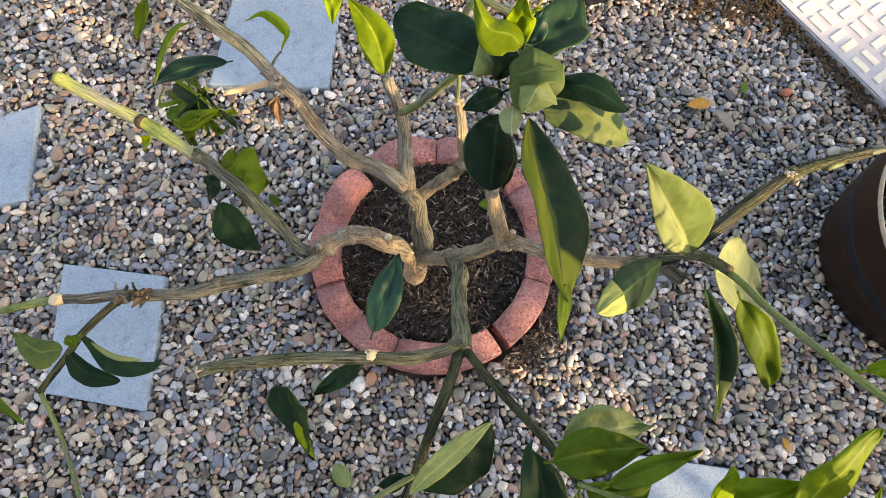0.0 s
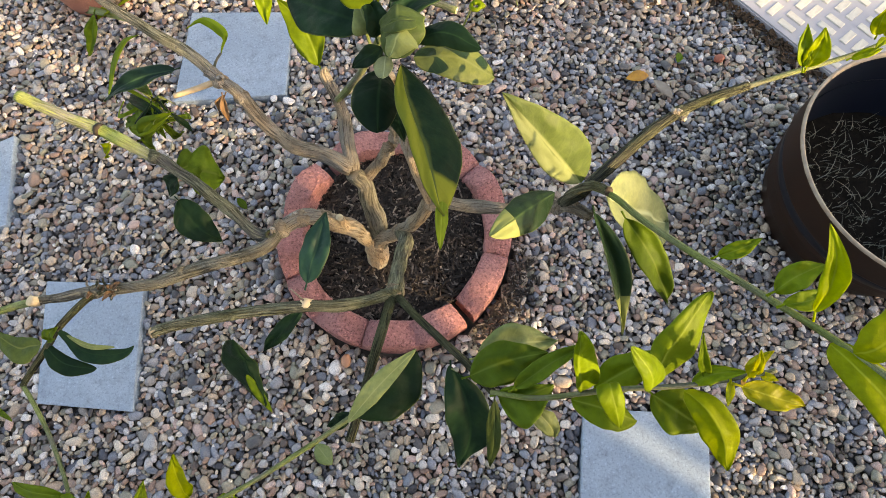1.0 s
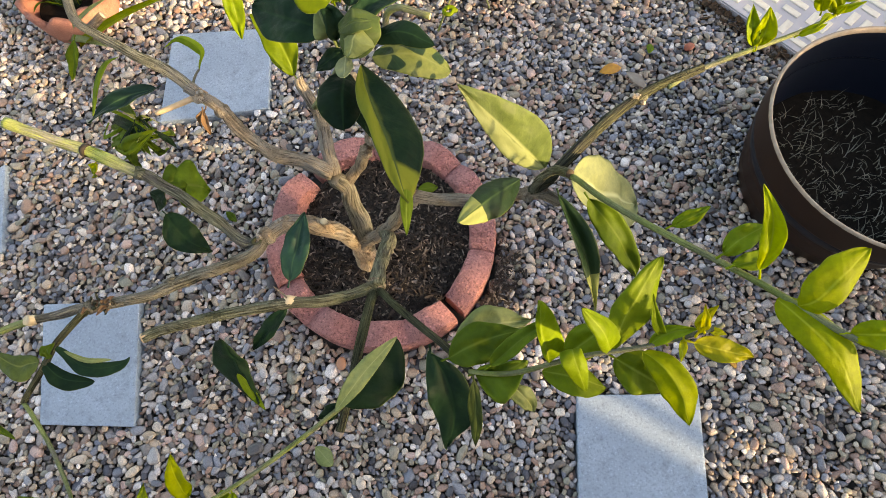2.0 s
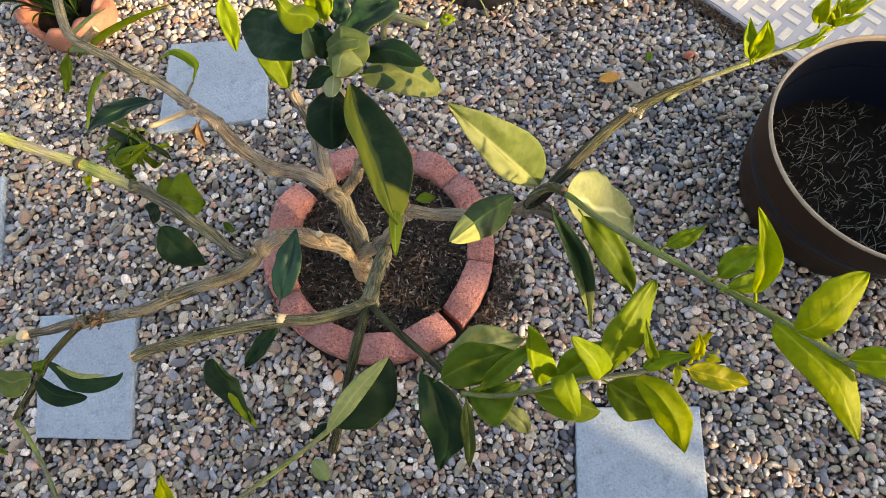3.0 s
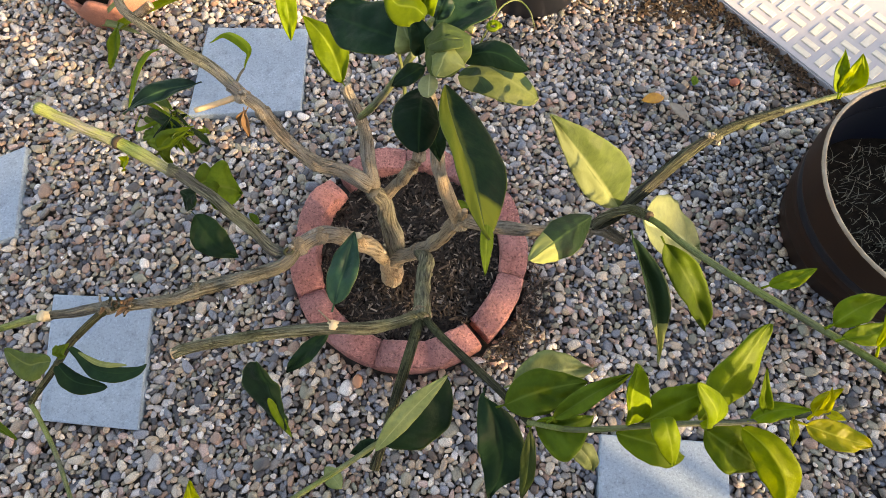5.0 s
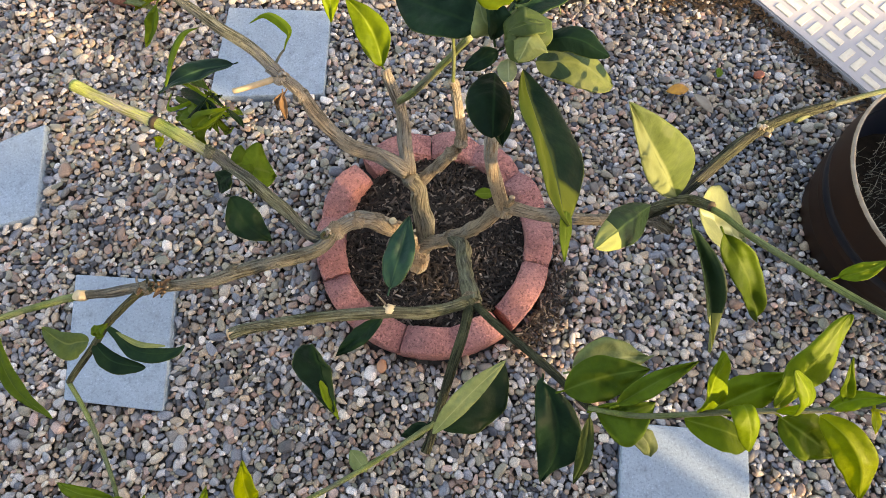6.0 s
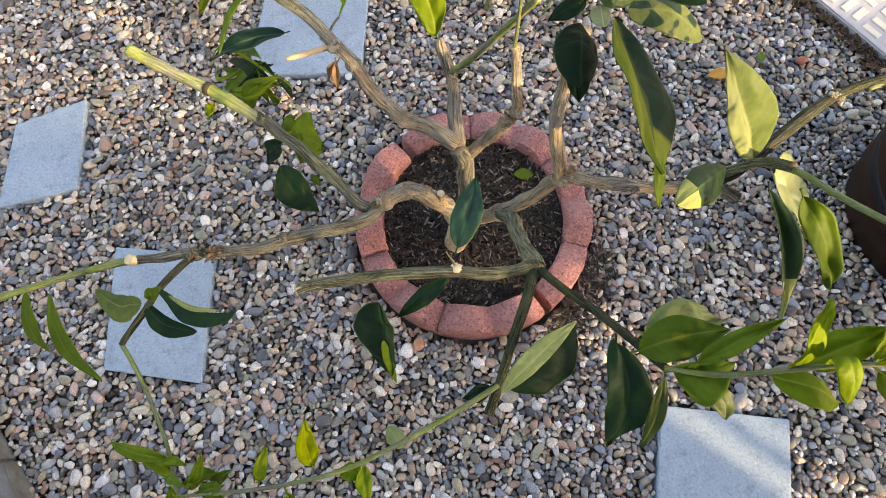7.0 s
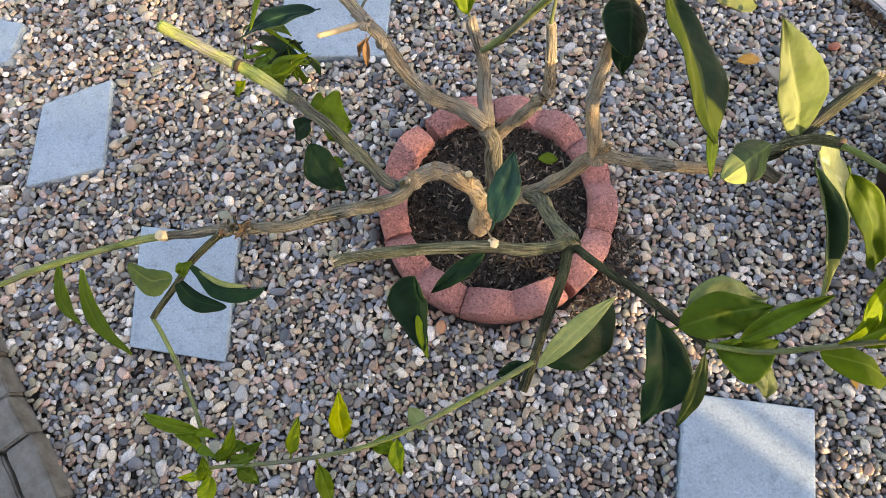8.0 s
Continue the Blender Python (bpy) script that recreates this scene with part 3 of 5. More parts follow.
for i in range(13):
    for k in range(48):
        r, a = 0.226 * i / 12, 2 * math.pi * k / 48
        z = 0.030 + 0.012 * noise.noise((r * math.cos(a) * 9, r * math.sin(a) * 9, 0)) + 0.012 * (1 - (r / 0.226) ** 2)
        bm.verts.new((r * math.cos(a), r * math.sin(a), z))
bm.verts.ensure_lookup_table()
for i in range(12):
    for k in range(48):
        j = (k + 1) % 48
        bm.faces.new([bm.verts[i * 48 + k], bm.verts[(i + 1) * 48 + k], bm.verts[(i + 1) * 48 + j], bm.verts[i * 48 + j]])
bmesh.ops.remove_doubles(bm, verts=bm.verts, dist=1e-5)
ob = part("soil", bm, soil_mat, None, "dark soil inside the edging ring")
ob.location = RING
tagged(ob, category="soil", kind="structure")


def lathe(profile, n=64):
    bm = bmesh.new()
    rows = [[bm.verts.new((r * math.cos(2 * math.pi * k / n), r * math.sin(2 * math.pi * k / n), z)) for k in range(n)] for r, z in profile]
    for a, b in zip(rows, rows[1:]):
        for k in range(n):
            j = (k + 1) % n
            bm.faces.new((a[k], a[j], b[j], b[k]))
    return bm


# ---------------------------------------------------------------- planters
planter = thing("planter_tub", "large dark brown plastic tub of soil with sparse grass", "planter", (1.150, 0.378, -0.02))
H = 0.275
bm = lathe([(0.002, 0.0), (0.215, 0.0), (0.226, 0.008), (0.243, 0.075), (0.248, 0.079), (0.250, 0.084), (0.256, 0.128), (0.261, 0.133), (0.263, 0.139), (0.269, 0.185), (0.274, 0.190), (0.276, 0.196), (0.281, H - 0.012), (0.283, H - 0.004)])
part("body", bm, pot_brown, planter)
for z0, r0 in ((0.150, 0.2655), (0.026, 0.2315)):
    bm = lathe([(r0 - 0.006, z0), (r0, z0 + 0.006), (r0 + 0.005, z0 + 0.036), (r0 - 0.002, z0 + 0.041)])
    part("band", bm, pot_black, planter, "black band round the tub")
bm = lathe([(0.283, H - 0.004), (0.2835, H), (0.2815, H + 0.003), (0.2760, H + 0.001), (0.2740, H - 0.010)])
part("rim", bm, rim_mat, planter, "pale rim")
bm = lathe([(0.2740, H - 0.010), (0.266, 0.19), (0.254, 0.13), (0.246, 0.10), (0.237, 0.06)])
part("lining", bm, pot_inside, planter, "inside wall painted blue-black for shade and sky sheen")
bm = lathe([(0.001, 0.088), (0.07, 0.083), (0.14, 0.089), (0.20, 0.082), (0.2415, 0.086)], 48)
for v in bm.verts:
    v.co.z += 0.012 * noise.noise((v.co.x * 18, v.co.y * 18, 2.0))
part("potting_soil", bm, soil_mat, planter)

tub = thing("black_pot", "black plastic plant pot standing on pebbles", "plant pot", (0.365, 1.272, -0.02))
bm = lathe([(0.002, 0.0), (0.145, 0.0), (0.156, 0.010), (0.160, 0.03), (0.170, 0.16), (0.176, 0.165), (0.178, 0.20), (0.172, 0.20), (0.160, 0.10)])
part("body", bm, pot_black, tub)
bm = lathe([(0.001, 0.15), (0.164, 0.148)], 40)
part("potting_soil", bm, soil_mat, tub)

# scalloped terracotta pot
clay = thing("terracotta_pot", "terracotta pot with scalloped rim holding a strappy plant", "plant pot", (-0.905, 1.262, -0.02))
bm = bmesh.new()
n = 96
prof = [(0.104, 0.0), (0.112, 0.006), (0.120, 0.045), (0.126, 0.08), (0.130, 0.10), (0.112, 0.10), (0.108, 0.08), (0.104, 0.05)]
rows = []
for idx, (r, z) in enumerate(prof):
    row = []
    for k in range(n):
        a = 2 * math.pi * k / n
        lob = abs(math.sin(5 * a))
        zz = z + (0.026 * lob if idx in (4, 5) else 0.012 * lob if idx in (3, 6) else 0)
        rr = r * (1 + 0.03 * lob * (z / 0.10))
        row.append(bm.verts.new((rr * math.cos(a), rr * math.sin(a), zz)))
    rows.append(row)
for a, b in zip(rows, rows[1:]):
    for k in range(n):
        bm.faces.new((a[k], a[(k + 1) % n], b[(k + 1) % n], b[k]))
bm.faces.new(rows[0][::-1])
part("body", bm, terracotta, clay)
bm = lathe([(0.001, 0.068), (0.105, 0.062)], 40)
part("potting_soil", bm, soil_mat, clay)


def strap(root, tip, width, material, parent, arch=0.3):
    bm = bmesh.new()
    uv = bm.loops.layers.uv.verify()
    B, T = Vector(root), Vector(tip)
    ax = T - B
    side = ax.cross(Vector((0, 0, 1))).normalized()
    N, rows = 12, []
    for i in range(N + 1):
        s = i / N
        c = B + ax * s + Vector((0, 0, arch * ax.length * math.sin(math.pi * s)))
        w = width * (1 - s ** 2.5) * 0.5 + 0.0004
        rows.append([bm.verts.new(c + side * w * q + Vector((0, 0, 0.35 * w * abs(q)))) for q in (-1, 0, 1)])
    for i in range(N):
        for j in range(2):
            f = bm.faces.new((rows[i][j], rows[i][j + 1], rows[i + 1][j + 1], rows[i + 1][j]))
            for lp, t in zip(f.loops, ((j - 1, i / N), (j, i / N), (j, (i + 1) / N), (j - 1, (i + 1) / N))):
                lp[uv].uv = t
    bmesh.ops.solidify(bm, geom=bm.faces, thickness=0.0006)
    return part("strap_leaf", bm, material, parent)


strappy = thing("strappy_plant", "dark green strap-leaved plant in the terracotta pot", "plant", (-0.905, 1.262, 0.045))
rng = random.Random(5)
strap((0.08, -0.215, 0.05), (0.40, -0.172, 0.145), 0.036, LEAF["yellow"], strappy, 0.04)
strap((0.05, -0.19, 0.05), (0.17, -0.245, 0.06), 0.024, LEAF["silver"], strappy, 0.06)
strap((0.06, -0.16, 0.06), (0.20, -0.13, 0.12), 0.022, LEAF["silver"], strappy, 0.05)
for k in range(44):
    a = rng.uniform(0, 2 * math.pi)
    r = rng.uniform(0.06, 0.17)
    strap((0.03 * math.cos(a), 0.03 * math.sin(a), 0), (r * math.cos(a), r * math.sin(a), rng.uniform(0.06, 0.22)), rng.uniform(0.010, 0.018), LEAF[rng.choice(["dark", "dark", "mid"])], strappy, rng.uniform(0.1, 0.35))

# ---------------------------------------------------------------- white tread plates
def tread_plate(at, turn, lx, ly):
    ob = thing("tread_plate", "white painted tread plate with raised paired bars, lying on the pebbles", "metal plate", at, "tread plates beside the pebbles")
    ob.rotation_euler.z = radians(turn)
    bm = bmesh.new()
    bmesh.ops.create_cube(bm, size=1, matrix=Matrix.Translation((lx / 2, ly / 2, -0.012)) @ Matrix.Diagonal((lx, ly, 0.024, 1)))
    bmesh.ops.bevel(bm, geom=list(bm.edges), offset=0.004, segments=2, affect="EDGES")
    part("base", bm, white_plate, ob, smooth=False)
    bm = bmesh.new()
    bmesh.ops.create_cube(bm, size=1, matrix=Matrix.Diagonal((0.053, 0.022, 0.004, 1)))
    bmesh.ops.bevel(bm, geom=list(bm.edges), offset=0.0018, segments=1, affect="EDGES")
    bar = mesh_of("bar", bm, white_bar, smooth=False)
    cell = 0.078
    for i in range(int((lx - 0.05) / cell)):
        for j in range(int((ly - 0.04) / cell)):
            flat = (i + j) % 2
            for k in (-1, 1):
                b = new("bar", bar)
                b.parent = ob
                b.location = (0.052 + i * cell + (0 if flat else k * 0.0195), 0.052 + j * cell + (k * 0.0195 if flat else 0), 0.0010)
                b.rotation_euler.z = 0 if flat else radians(90)
    return ob


PT = math.degrees(math.atan2(1.150 - 0.793, 0.910 - 1.170))
P0 = (1.205 - 0.312 * math.cos(radians(PT)), 0.746 - 0.312 * math.sin(radians(PT)))
tread_plate((P0[0], P0[1], 0.022), PT - 90, 0.40, 1.172)
tread_plate((P0[0] + 0.405 * math.cos(radians(PT - 90)), P0[1] + 0.405 * math.sin(radians(PT - 90)), 0.022), PT - 90, 0.52, 1.172)

# weathered timber edging
sleepers = thing("timber_edging", "weathered grey timber boards edging the pebbles", "garden edging", (-1.085, -0.115, 0.0))
d = Vector((0.242, -0.329, 0)).normalized()
out_dir = Vector((-d.y, d.x, 0)) * -1
rng = random.Random(21)
for k in range(4):
    pos = -0.62 + rng.uniform(0, 0.08)
    while pos < 0.34:
        ln = rng.uniform(0.10, 0.20)
        ln = min(ln, 0.345 - pos) if pos + ln > 0.25 else ln
        bm = bmesh.new()
        bmesh.ops.create_cube(bm, size=1, matrix=Matrix.Diagonal((ln - 0.004, 0.066, 0.06, 1)))
        bmesh.ops.bevel(bm, geom=list(bm.edges), offset=0.004, segments=2, affect="EDGES")
        bmesh.ops.subdivide_edges(bm, edges=[e for e in bm.edges if e.calc_length() > 0.06], cuts=8)
        for v in bm.verts:
            v.co.z += 0.005 * noise.noise((v.co.x * 22 + k, pos * 9, v.co.y * 40)) - 0.5 * max(0, -v.co.y - 0.018) * (v.co.z > 0)
            v.co.y += 0.003 * noise.noise((v.co.x * 18, k * 5.3, pos * 7))
        ob = part("board", bm, timber, sleepers, smooth=False)
        ob.location = out_dir * (0.031 + 0.0695 * k + rng.uniform(-0.004, 0.004)) + Vector((0, 0, 0.016 - (0.006 if k % 2 else 0) + rng.uniform(-0.004, 0.004))) + d * (pos + ln / 2)
        ob.rotation_euler.z = math.atan2(d.y, d.x) + rng.uniform(-0.02, 0.02)
        pos += ln

# unseen slatted fence, added on the sun's side to shade the garden
fence = thing("shade_fence", "unseen timber fence of upright boards with narrow gaps, added to cast shade", "fence", (2.2, -2.0, -0.02), kind="structure")
fence.rotation_euler.z = radians(-4)
FENCE_H = 2.02
bm = bmesh.new()
bmesh.ops.create_cube(bm, size=1, matrix=Matrix.Translation((0, 0, FENCE_H / 2)) @ Matrix.Diagonal((0.088, 0.006, FENCE_H, 1)))
bmesh.ops.bevel(bm, geom=list(bm.edges), offset=0.001, segments=1, affect="EDGES")
board = mesh_of("board", bm, fence_mat, smooth=False)
# boards narrowed at the top to let broken sun onto the far pebbles
bm = bmesh.new()
for wide, low, high in ((0.088, 0.0, 1.50), (0.062, 1.50, FENCE_H)):
    bmesh.ops.create_cube(bm, size=1, matrix=Matrix.Translation((0, 0, (low + high) / 2)) @ Matrix.Diagonal((wide, 0.006, high - low, 1)))
bmesh.ops.remove_doubles(bm, verts=bm.verts, dist=1e-5)
narrow_board = mesh_of("board", bm, fence_mat, smooth=False)
# notch lets sun through to the ring's far inner faces
bm = bmesh.new()
for wide, low, high in ((0.088, 0.0, 1.51), (0.040, 1.51, 1.64), (0.088, 1.64, FENCE_H)):
    bmesh.ops.create_cube(bm, size=1, matrix=Matrix.Translation((0, 0, (low + high) / 2)) @ Matrix.Diagonal((wide, 0.006, high - low, 1)))
bmesh.ops.remove_doubles(bm, verts=bm.verts, dist=1e-5)
notched_board = mesh_of("board", bm, fence_mat, smooth=False)
for k in range(-40, 41):
    b = new("board", narrow_board if -9 < k < 8 else notched_board if 8 < k < 13 else board)
    b.parent = fence
    # uneven offsets open wider gaps that send sun to the trunk and ring
    b.location = (0.434 + (k - 4) * 0.090 + (0.0, 0.002, 0.004, 0.005, 0.006, 0.070, 0.116)[max(0, min(k - 4, 6))] + max(0, k - 9) * 0.006, 0.0, 0.02 * math.sin(k * 1.7))
# an unseen panel on two slim legs, added to shade one rosette leaf
for name, x, z, wide, tall in (("beam", 0.862, 2.225, 0.225, 0.19), ("leg", 0.757, 2.05, 0.010, 0.165), ("leg", 0.967, 2.05, 0.010, 0.165)):
    bm = bmesh.new()
    bmesh.ops.create_cube(bm, size=1, matrix=Matrix.Diagonal((wide, 0.02, tall, 1)))
    bmesh.ops.bevel(bm, geom=list(bm.edges), offset=0.002, segments=1, affect="EDGES")
    part(name, bm, fence_mat, fence, smooth=False).location = (x, 0.013, z)
for z in (0.28, 1.60):
    bm = bmesh.new()
    bmesh.ops.create_cube(bm, size=1, matrix=Matrix.Translation((0, -0.030, z)) @ Matrix.Diagonal((8.7, 0.045, 0.09, 1)))
    part("rail", bm, fence_mat, fence, smooth=False)

# ---------------------------------------------------------------- the tree's limbs and leaves
limb("trunk", [(-0.065, 0.314, 0.030), (-0.055, 0.317, 0.120), (-0.042, 0.317, 0.206), (-0.039, 0.338, 0.269), (-0.050, 0.370, 0.338), (-0.064, 0.376, 0.385)], 0.0215, 0.0165, bark_grey, tree, "brown ridged lower trunk rising from the mulch")
branch_ul = limb("branch", [(-0.064, 0.381, 0.390), (-0.115, 0.404, 0.409), (-0.166, 0.421, 0.423), (-0.213, 0.455, 0.446), (-0.245, 0.495, 0.470), (-0.275, 0.512, 0.498), (-0.290, 0.524, 0.511)], 0.0145, 0.0108, bark, tree, "ridged brown branch")
limb("branch", [(-0.262, 0.506, 0.487), (-0.280, 0.516, 0.502), (-0.307, 0.539, 0.526), (-0.379, 0.581, 0.555), (-0.416, 0.598, 0.583), (-0.437, 0.612, 0.606), (-0.441, 0.660, 0.630)], 0.0106, 0.0070, bark_olive, tree, "pale olive ridged upper length of a branch")
branch_top = limb("branch", [(-0.064, 0.378, 0.385), (-0.073, 0.461, 0.432), (-0.083, 0.501, 0.470), (-0.095, 0.523, 0.498)], 0.0145, 0.009, bark, tree)
limb("branch", [(-0.049, 0.375, 0.348), (-0.014, 0.388, 0.395), (0.011, 0.371, 0.470), (0.029, 0.375, 0.503), (0.028, 0.390, 0.536), (0.014, 0.414, 0.611)], 0.0125, 0.0075, bark, tree)
limb("shoot", [(0.015, 0.412, 0.606), (0.015, 0.420, 0.658), (0.012, 0.419, 0.714)], 0.003, 0.0022, stem_green, tree)
limb("branch", [(-0.055, 0.317, 0.120), (-0.072, 0.310, 0.234), (-0.096, 0.302, 0.304), (-0.126, 0.303, 0.348), (-0.160, 0.290, 0.381), (-0.193, 0.270, 0.388), (-0.212, 0.252, 0.388)], 0.0185, 0.0150, bark, tree, "thick bent lower branch with pale cut stubs")
branch_long = limb("branch", [(-0.197, 0.266, 0.388), (-0.224, 0.234, 0.393), (-0.310, 0.208, 0.395), (-0.432, 0.179, 0.395), (-0.518, 0.173, 0.395), (-0.631, 0.167, 0.376)], 0.0126, 0.0072, bark_grey, tree, "long ridged grey-brown side branch with knobs")
shoot_long = limb("shoot", [(-0.595, 0.170, 0.379), (-0.649, 0.163, 0.376), (-0.682, 0.155, 0.376), (-0.802, 0.117, 0.376), (-0.890, 0.079, 0.376), (-0.969, 0.044, 0.376)], 0.0064, 0.0046, stem_green, tree)
branch_green = limb("branch", [(-0.205, 0.256, 0.388), (-0.237, 0.264, 0.390), (-0.285, 0.310, 0.404), (-0.381, 0.387, 0.432), (-0.406, 0.400, 0.446)], 0.0108, 0.0102, bark_green, tree, "grey-green ridged stem")
limb("stem", [(-0.403, 0.398, 0.444), (-0.435, 0.414, 0.461), (-0.493, 0.446, 0.470), (-0.564, 0.478, 0.484), (-0.626, 0.505, 0.498)], 0.0103, 0.0095, stem_lit, tree, "smooth green stem painted as if sunlit, ending in a flat cut", cut=True)
limb("tie", [(-0.489, 0.444, 0.470), (-0.497, 0.448, 0.471)], 0.0112, 0.0112, cut_dark, tree, "dark tie band")
limb("branch", [(-0.061, 0.314, 0.130), (-0.033, 0.300, 0.215), (0.014, 0.278, 0.312), (0.054, 0.257, 0.423), (0.086, 0.242, 0.536), (0.137, 0.219, 0.564), (0.207, 0.206, 0.573), (0.268, 0.198, 0.598), (0.303, 0.182, 0.592)], 0.0148, 0.0078, bark, tree, "ridged brown side branch with a cut end", cut=True)
# pale bark puts this twig's sunlight into its colour
branch_twig = limb("branch", [(0.086, 0.242, 0.536), (0.071, 0.262, 0.583), (0.061, 0.274, 0.630), (0.054, 0.280, 0.733), (0.053, 0.263, 0.818)], 0.0105, 0.006, bark_pale, tree, "twig carrying the leaf rosette, painted pale as if sunlit")
limb("branch", [(0.258, 0.200, 0.592), (0.284, 0.202, 0.625), (0.300, 0.213, 0.639), (0.362, 0.259, 0.653), (0.432, 0.309, 0.638), (0.529, 0.339, 0.644)], 0.0084, 0.0064, bark_dark, tree, "greenish ridged branch with a pale knob", cut=True)
shoot_knob = limb("shoot", [(0.475, 0.317, 0.640), (0.533, 0.339, 0.644), (0.670, 0.369, 0.656), (0.722, 0.383, 0.666), (0.769, 0.405, 0.676), (0.831, 0.440, 0.685)], 0.0042, 0.0028, stem_green, tree, "thin yellow-green shoot")
branch_stub = limb("branch", [(0.266, 0.200, 0.592), (0.268, 0.197, 0.639), (0.276, 0.181, 0.699), (0.284, 0.156, 0.735)], 0.0068, 0.0052, bark_green, tree, "short green stub with a dark cut end", cut=True)
shoot_right = limb("shoot", [(0.274, 0.183, 0.694), (0.288, 0.150, 0.735), (0.307, 0.111, 0.758), (0.344, 0.059, 0.786), (0.400, -0.006, 0.816), (0.428, -0.042, 0.832), (0.447, -0.068, 0.842), (0.465, -0.087, 0.850), (0.496, -0.116, 0.858)], 0.0038, 0.003, stem_green, tree, "long thin green shoot with young leaves")
limb("branch", [(0.017, 0.275, 0.321), (0.030, 0.239, 0.376), (0.027, 0.171, 0.470), (0.028, 0.095, 0.589), (0.028, 0.086, 0.594)], 0.0135, 0.011, bark_green, tree)
branch_cut = limb("branch", [(0.029, 0.094, 0.587), (-0.002, 0.079, 0.611), (-0.038, 0.069, 0.630), (-0.076, 0.068, 0.644), (-0.116, 0.067, 0.644), (-0.163, 0.064, 0.644), (-0.223, 0.057, 0.644), (-0.260, 0.047, 0.644)], 0.0078, 0.0062, bark_green, tree, "grey-green branch ending in a pale cut", cut=True)
branch_down = limb("branch", [(0.027, 0.095, 0.589), (0.016, 0.053, 0.602), (-0.001, 0.006, 0.597), (-0.017, -0.039, 0.583), (-0.036, -0.092, 0.573)], 0.0075, 0.0056, bark_dark, tree, "dark green stem ending in a rough cut", cut=True)
branch_low = limb("branch", [(0.028, 0.093, 0.589), (0.061, 0.048, 0.620), (0.089, 0.015, 0.649), (0.112, -0.009, 0.658), (0.131, -0.034, 0.672), (0.142, -0.050, 0.686)], 0.0056, 0.0044, bark_dark, tree)
shoot_low = limb("shoot", [(0.139, -0.048, 0.686), (0.182, -0.058, 0.714), (0.239, -0.057, 0.790), (0.292, -0.058, 0.818), (0.338, -0.054, 0.846), (0.347, -0.052, 0.855)], 0.0031, 0.002, stem_green, tree, "yellow-green young shoot full of leaves")
shoot_front = limb("shoot", [(-0.023, -0.058, 0.583), (-0.080, -0.091, 0.573), (-0.155, -0.130, 0.555), (-0.232, -0.161, 0.536), (-0.344, -0.184, 0.489), (-0.457, -0.197, 0.442), (-0.495, -0.212, 0.432)], 0.0035, 0.0024, stem_green, tree, "thin green shoot arching low over the gravel")
twig_left = limb("twig", [(-0.508, 0.174, 0.395), (-0.534, 0.141, 0.404), (-0.555, 0.109, 0.409), (-0.573, 0.078, 0.404), (-0.608, 0.020, 0.395)], 0.0064, 0.0046, bark_dark, tree)
shoot_left = limb("shoot", [(-0.608, 0.021, 0.395), (-0.585, -0.008, 0.395), (-0.553, -0.056, 0.395), (-0.505, -0.133, 0.404), (-0.471, -0.201, 0.423)], 0.0035, 0.0028, stem_green, tree, "thin green shoot with small leaves")
limb("stem", [(-0.074, 0.477, 0.470), (-0.043, 0.460, 0.526), (-0.008, 0.447, 0.592), (0.034, 0.412, 0.705)], 0.006, 0.005, stem_green, tree)
limb("twig", [(-0.273, 0.513, 0.498), (-0.315, 0.501, 0.494), (-0.357, 0.492, 0.489)], 0.0056, 0.0045, peeled, tree, "short pale peeled twig")
limb("stub", [(-0.090, 0.296, 0.308), (-0.095, 0.299, 0.329), (-0.095, 0.300, 0.353)], 0.0085, 0.0075, bark_pale, tree, "pale cut stub", cut=True)
limb("spur", [(-0.074, 0.071, 0.644), (-0.078, 0.076, 0.658), (-0.086, 0.084, 0.672)], 0.0016, 0.0008, bark_pale, tree)
limb("spur", [(0.086, 0.242, 0.536), (0.092, 0.239, 0.564), (0.093, 0.242, 0.578)], 0.006, 0.004, bark_pale, tree)
limb("spur", [(0.429, 0.308, 0.631), (0.425, 0.307, 0.644)], 0.005, 0.003, bark_pale, tree)
limb("spur", [(0.440, 0.314, 0.631), (0.438, 0.313, 0.644)], 0.0045, 0.003, bark_pale, tree)
limb("spur", [(0.430, 0.302, 0.635), (0.436, 0.295, 0.640)], 0.004, 0.003, bark_pale, tree)
limb("stem", [(-0.289, 0.525, 0.498), (-0.275, 0.536, 0.517), (-0.267, 0.545, 0.522), (-0.263, 0.546, 0.525)], 0.0024, 0.0018, stem_green, tree)
leaf((0.038, 0.305, 0.846), (-0.049, 0.362, 0.832), 0.064, "dark", branch_twig, 0.15, 0.12, 0, sway=-0.04, peak=0.95, blunt=0.5)
leaf((0.057, 0.299, 0.855), (0.120, 0.387, 0.837), 0.050, "dark", branch_twig, 0.25, 0.1, 0, sway=0.1, peak=1.0, blunt=0.6)
leaf((0.047, 0.313, 0.874), (0.066, 0.310, 0.902), 0.018, "yellow", branch_twig, 0.35, 0.4, 0)
leaf((0.061, 0.301, 0.874), (0.075, 0.321, 0.893), 0.026, "teal", branch_twig, 0.3, 0.3, 0)
leaf((0.051, 0.299, 0.884), (0.054, 0.293, 0.940), 0.024, "young", branch_twig, 0.3, 0.2, 0)
leaf((0.045, 0.283, 0.846), (0.035, 0.314, 0.874), 0.027, "dark", branch_twig, 0.7, 0.6, 0, sway=0.15, blunt=0.6)
leaf((0.053, 0.282, 0.841), (0.015, 0.273, 0.822), 0.021, "dark", branch_twig, 0.3, 0.2, 0)
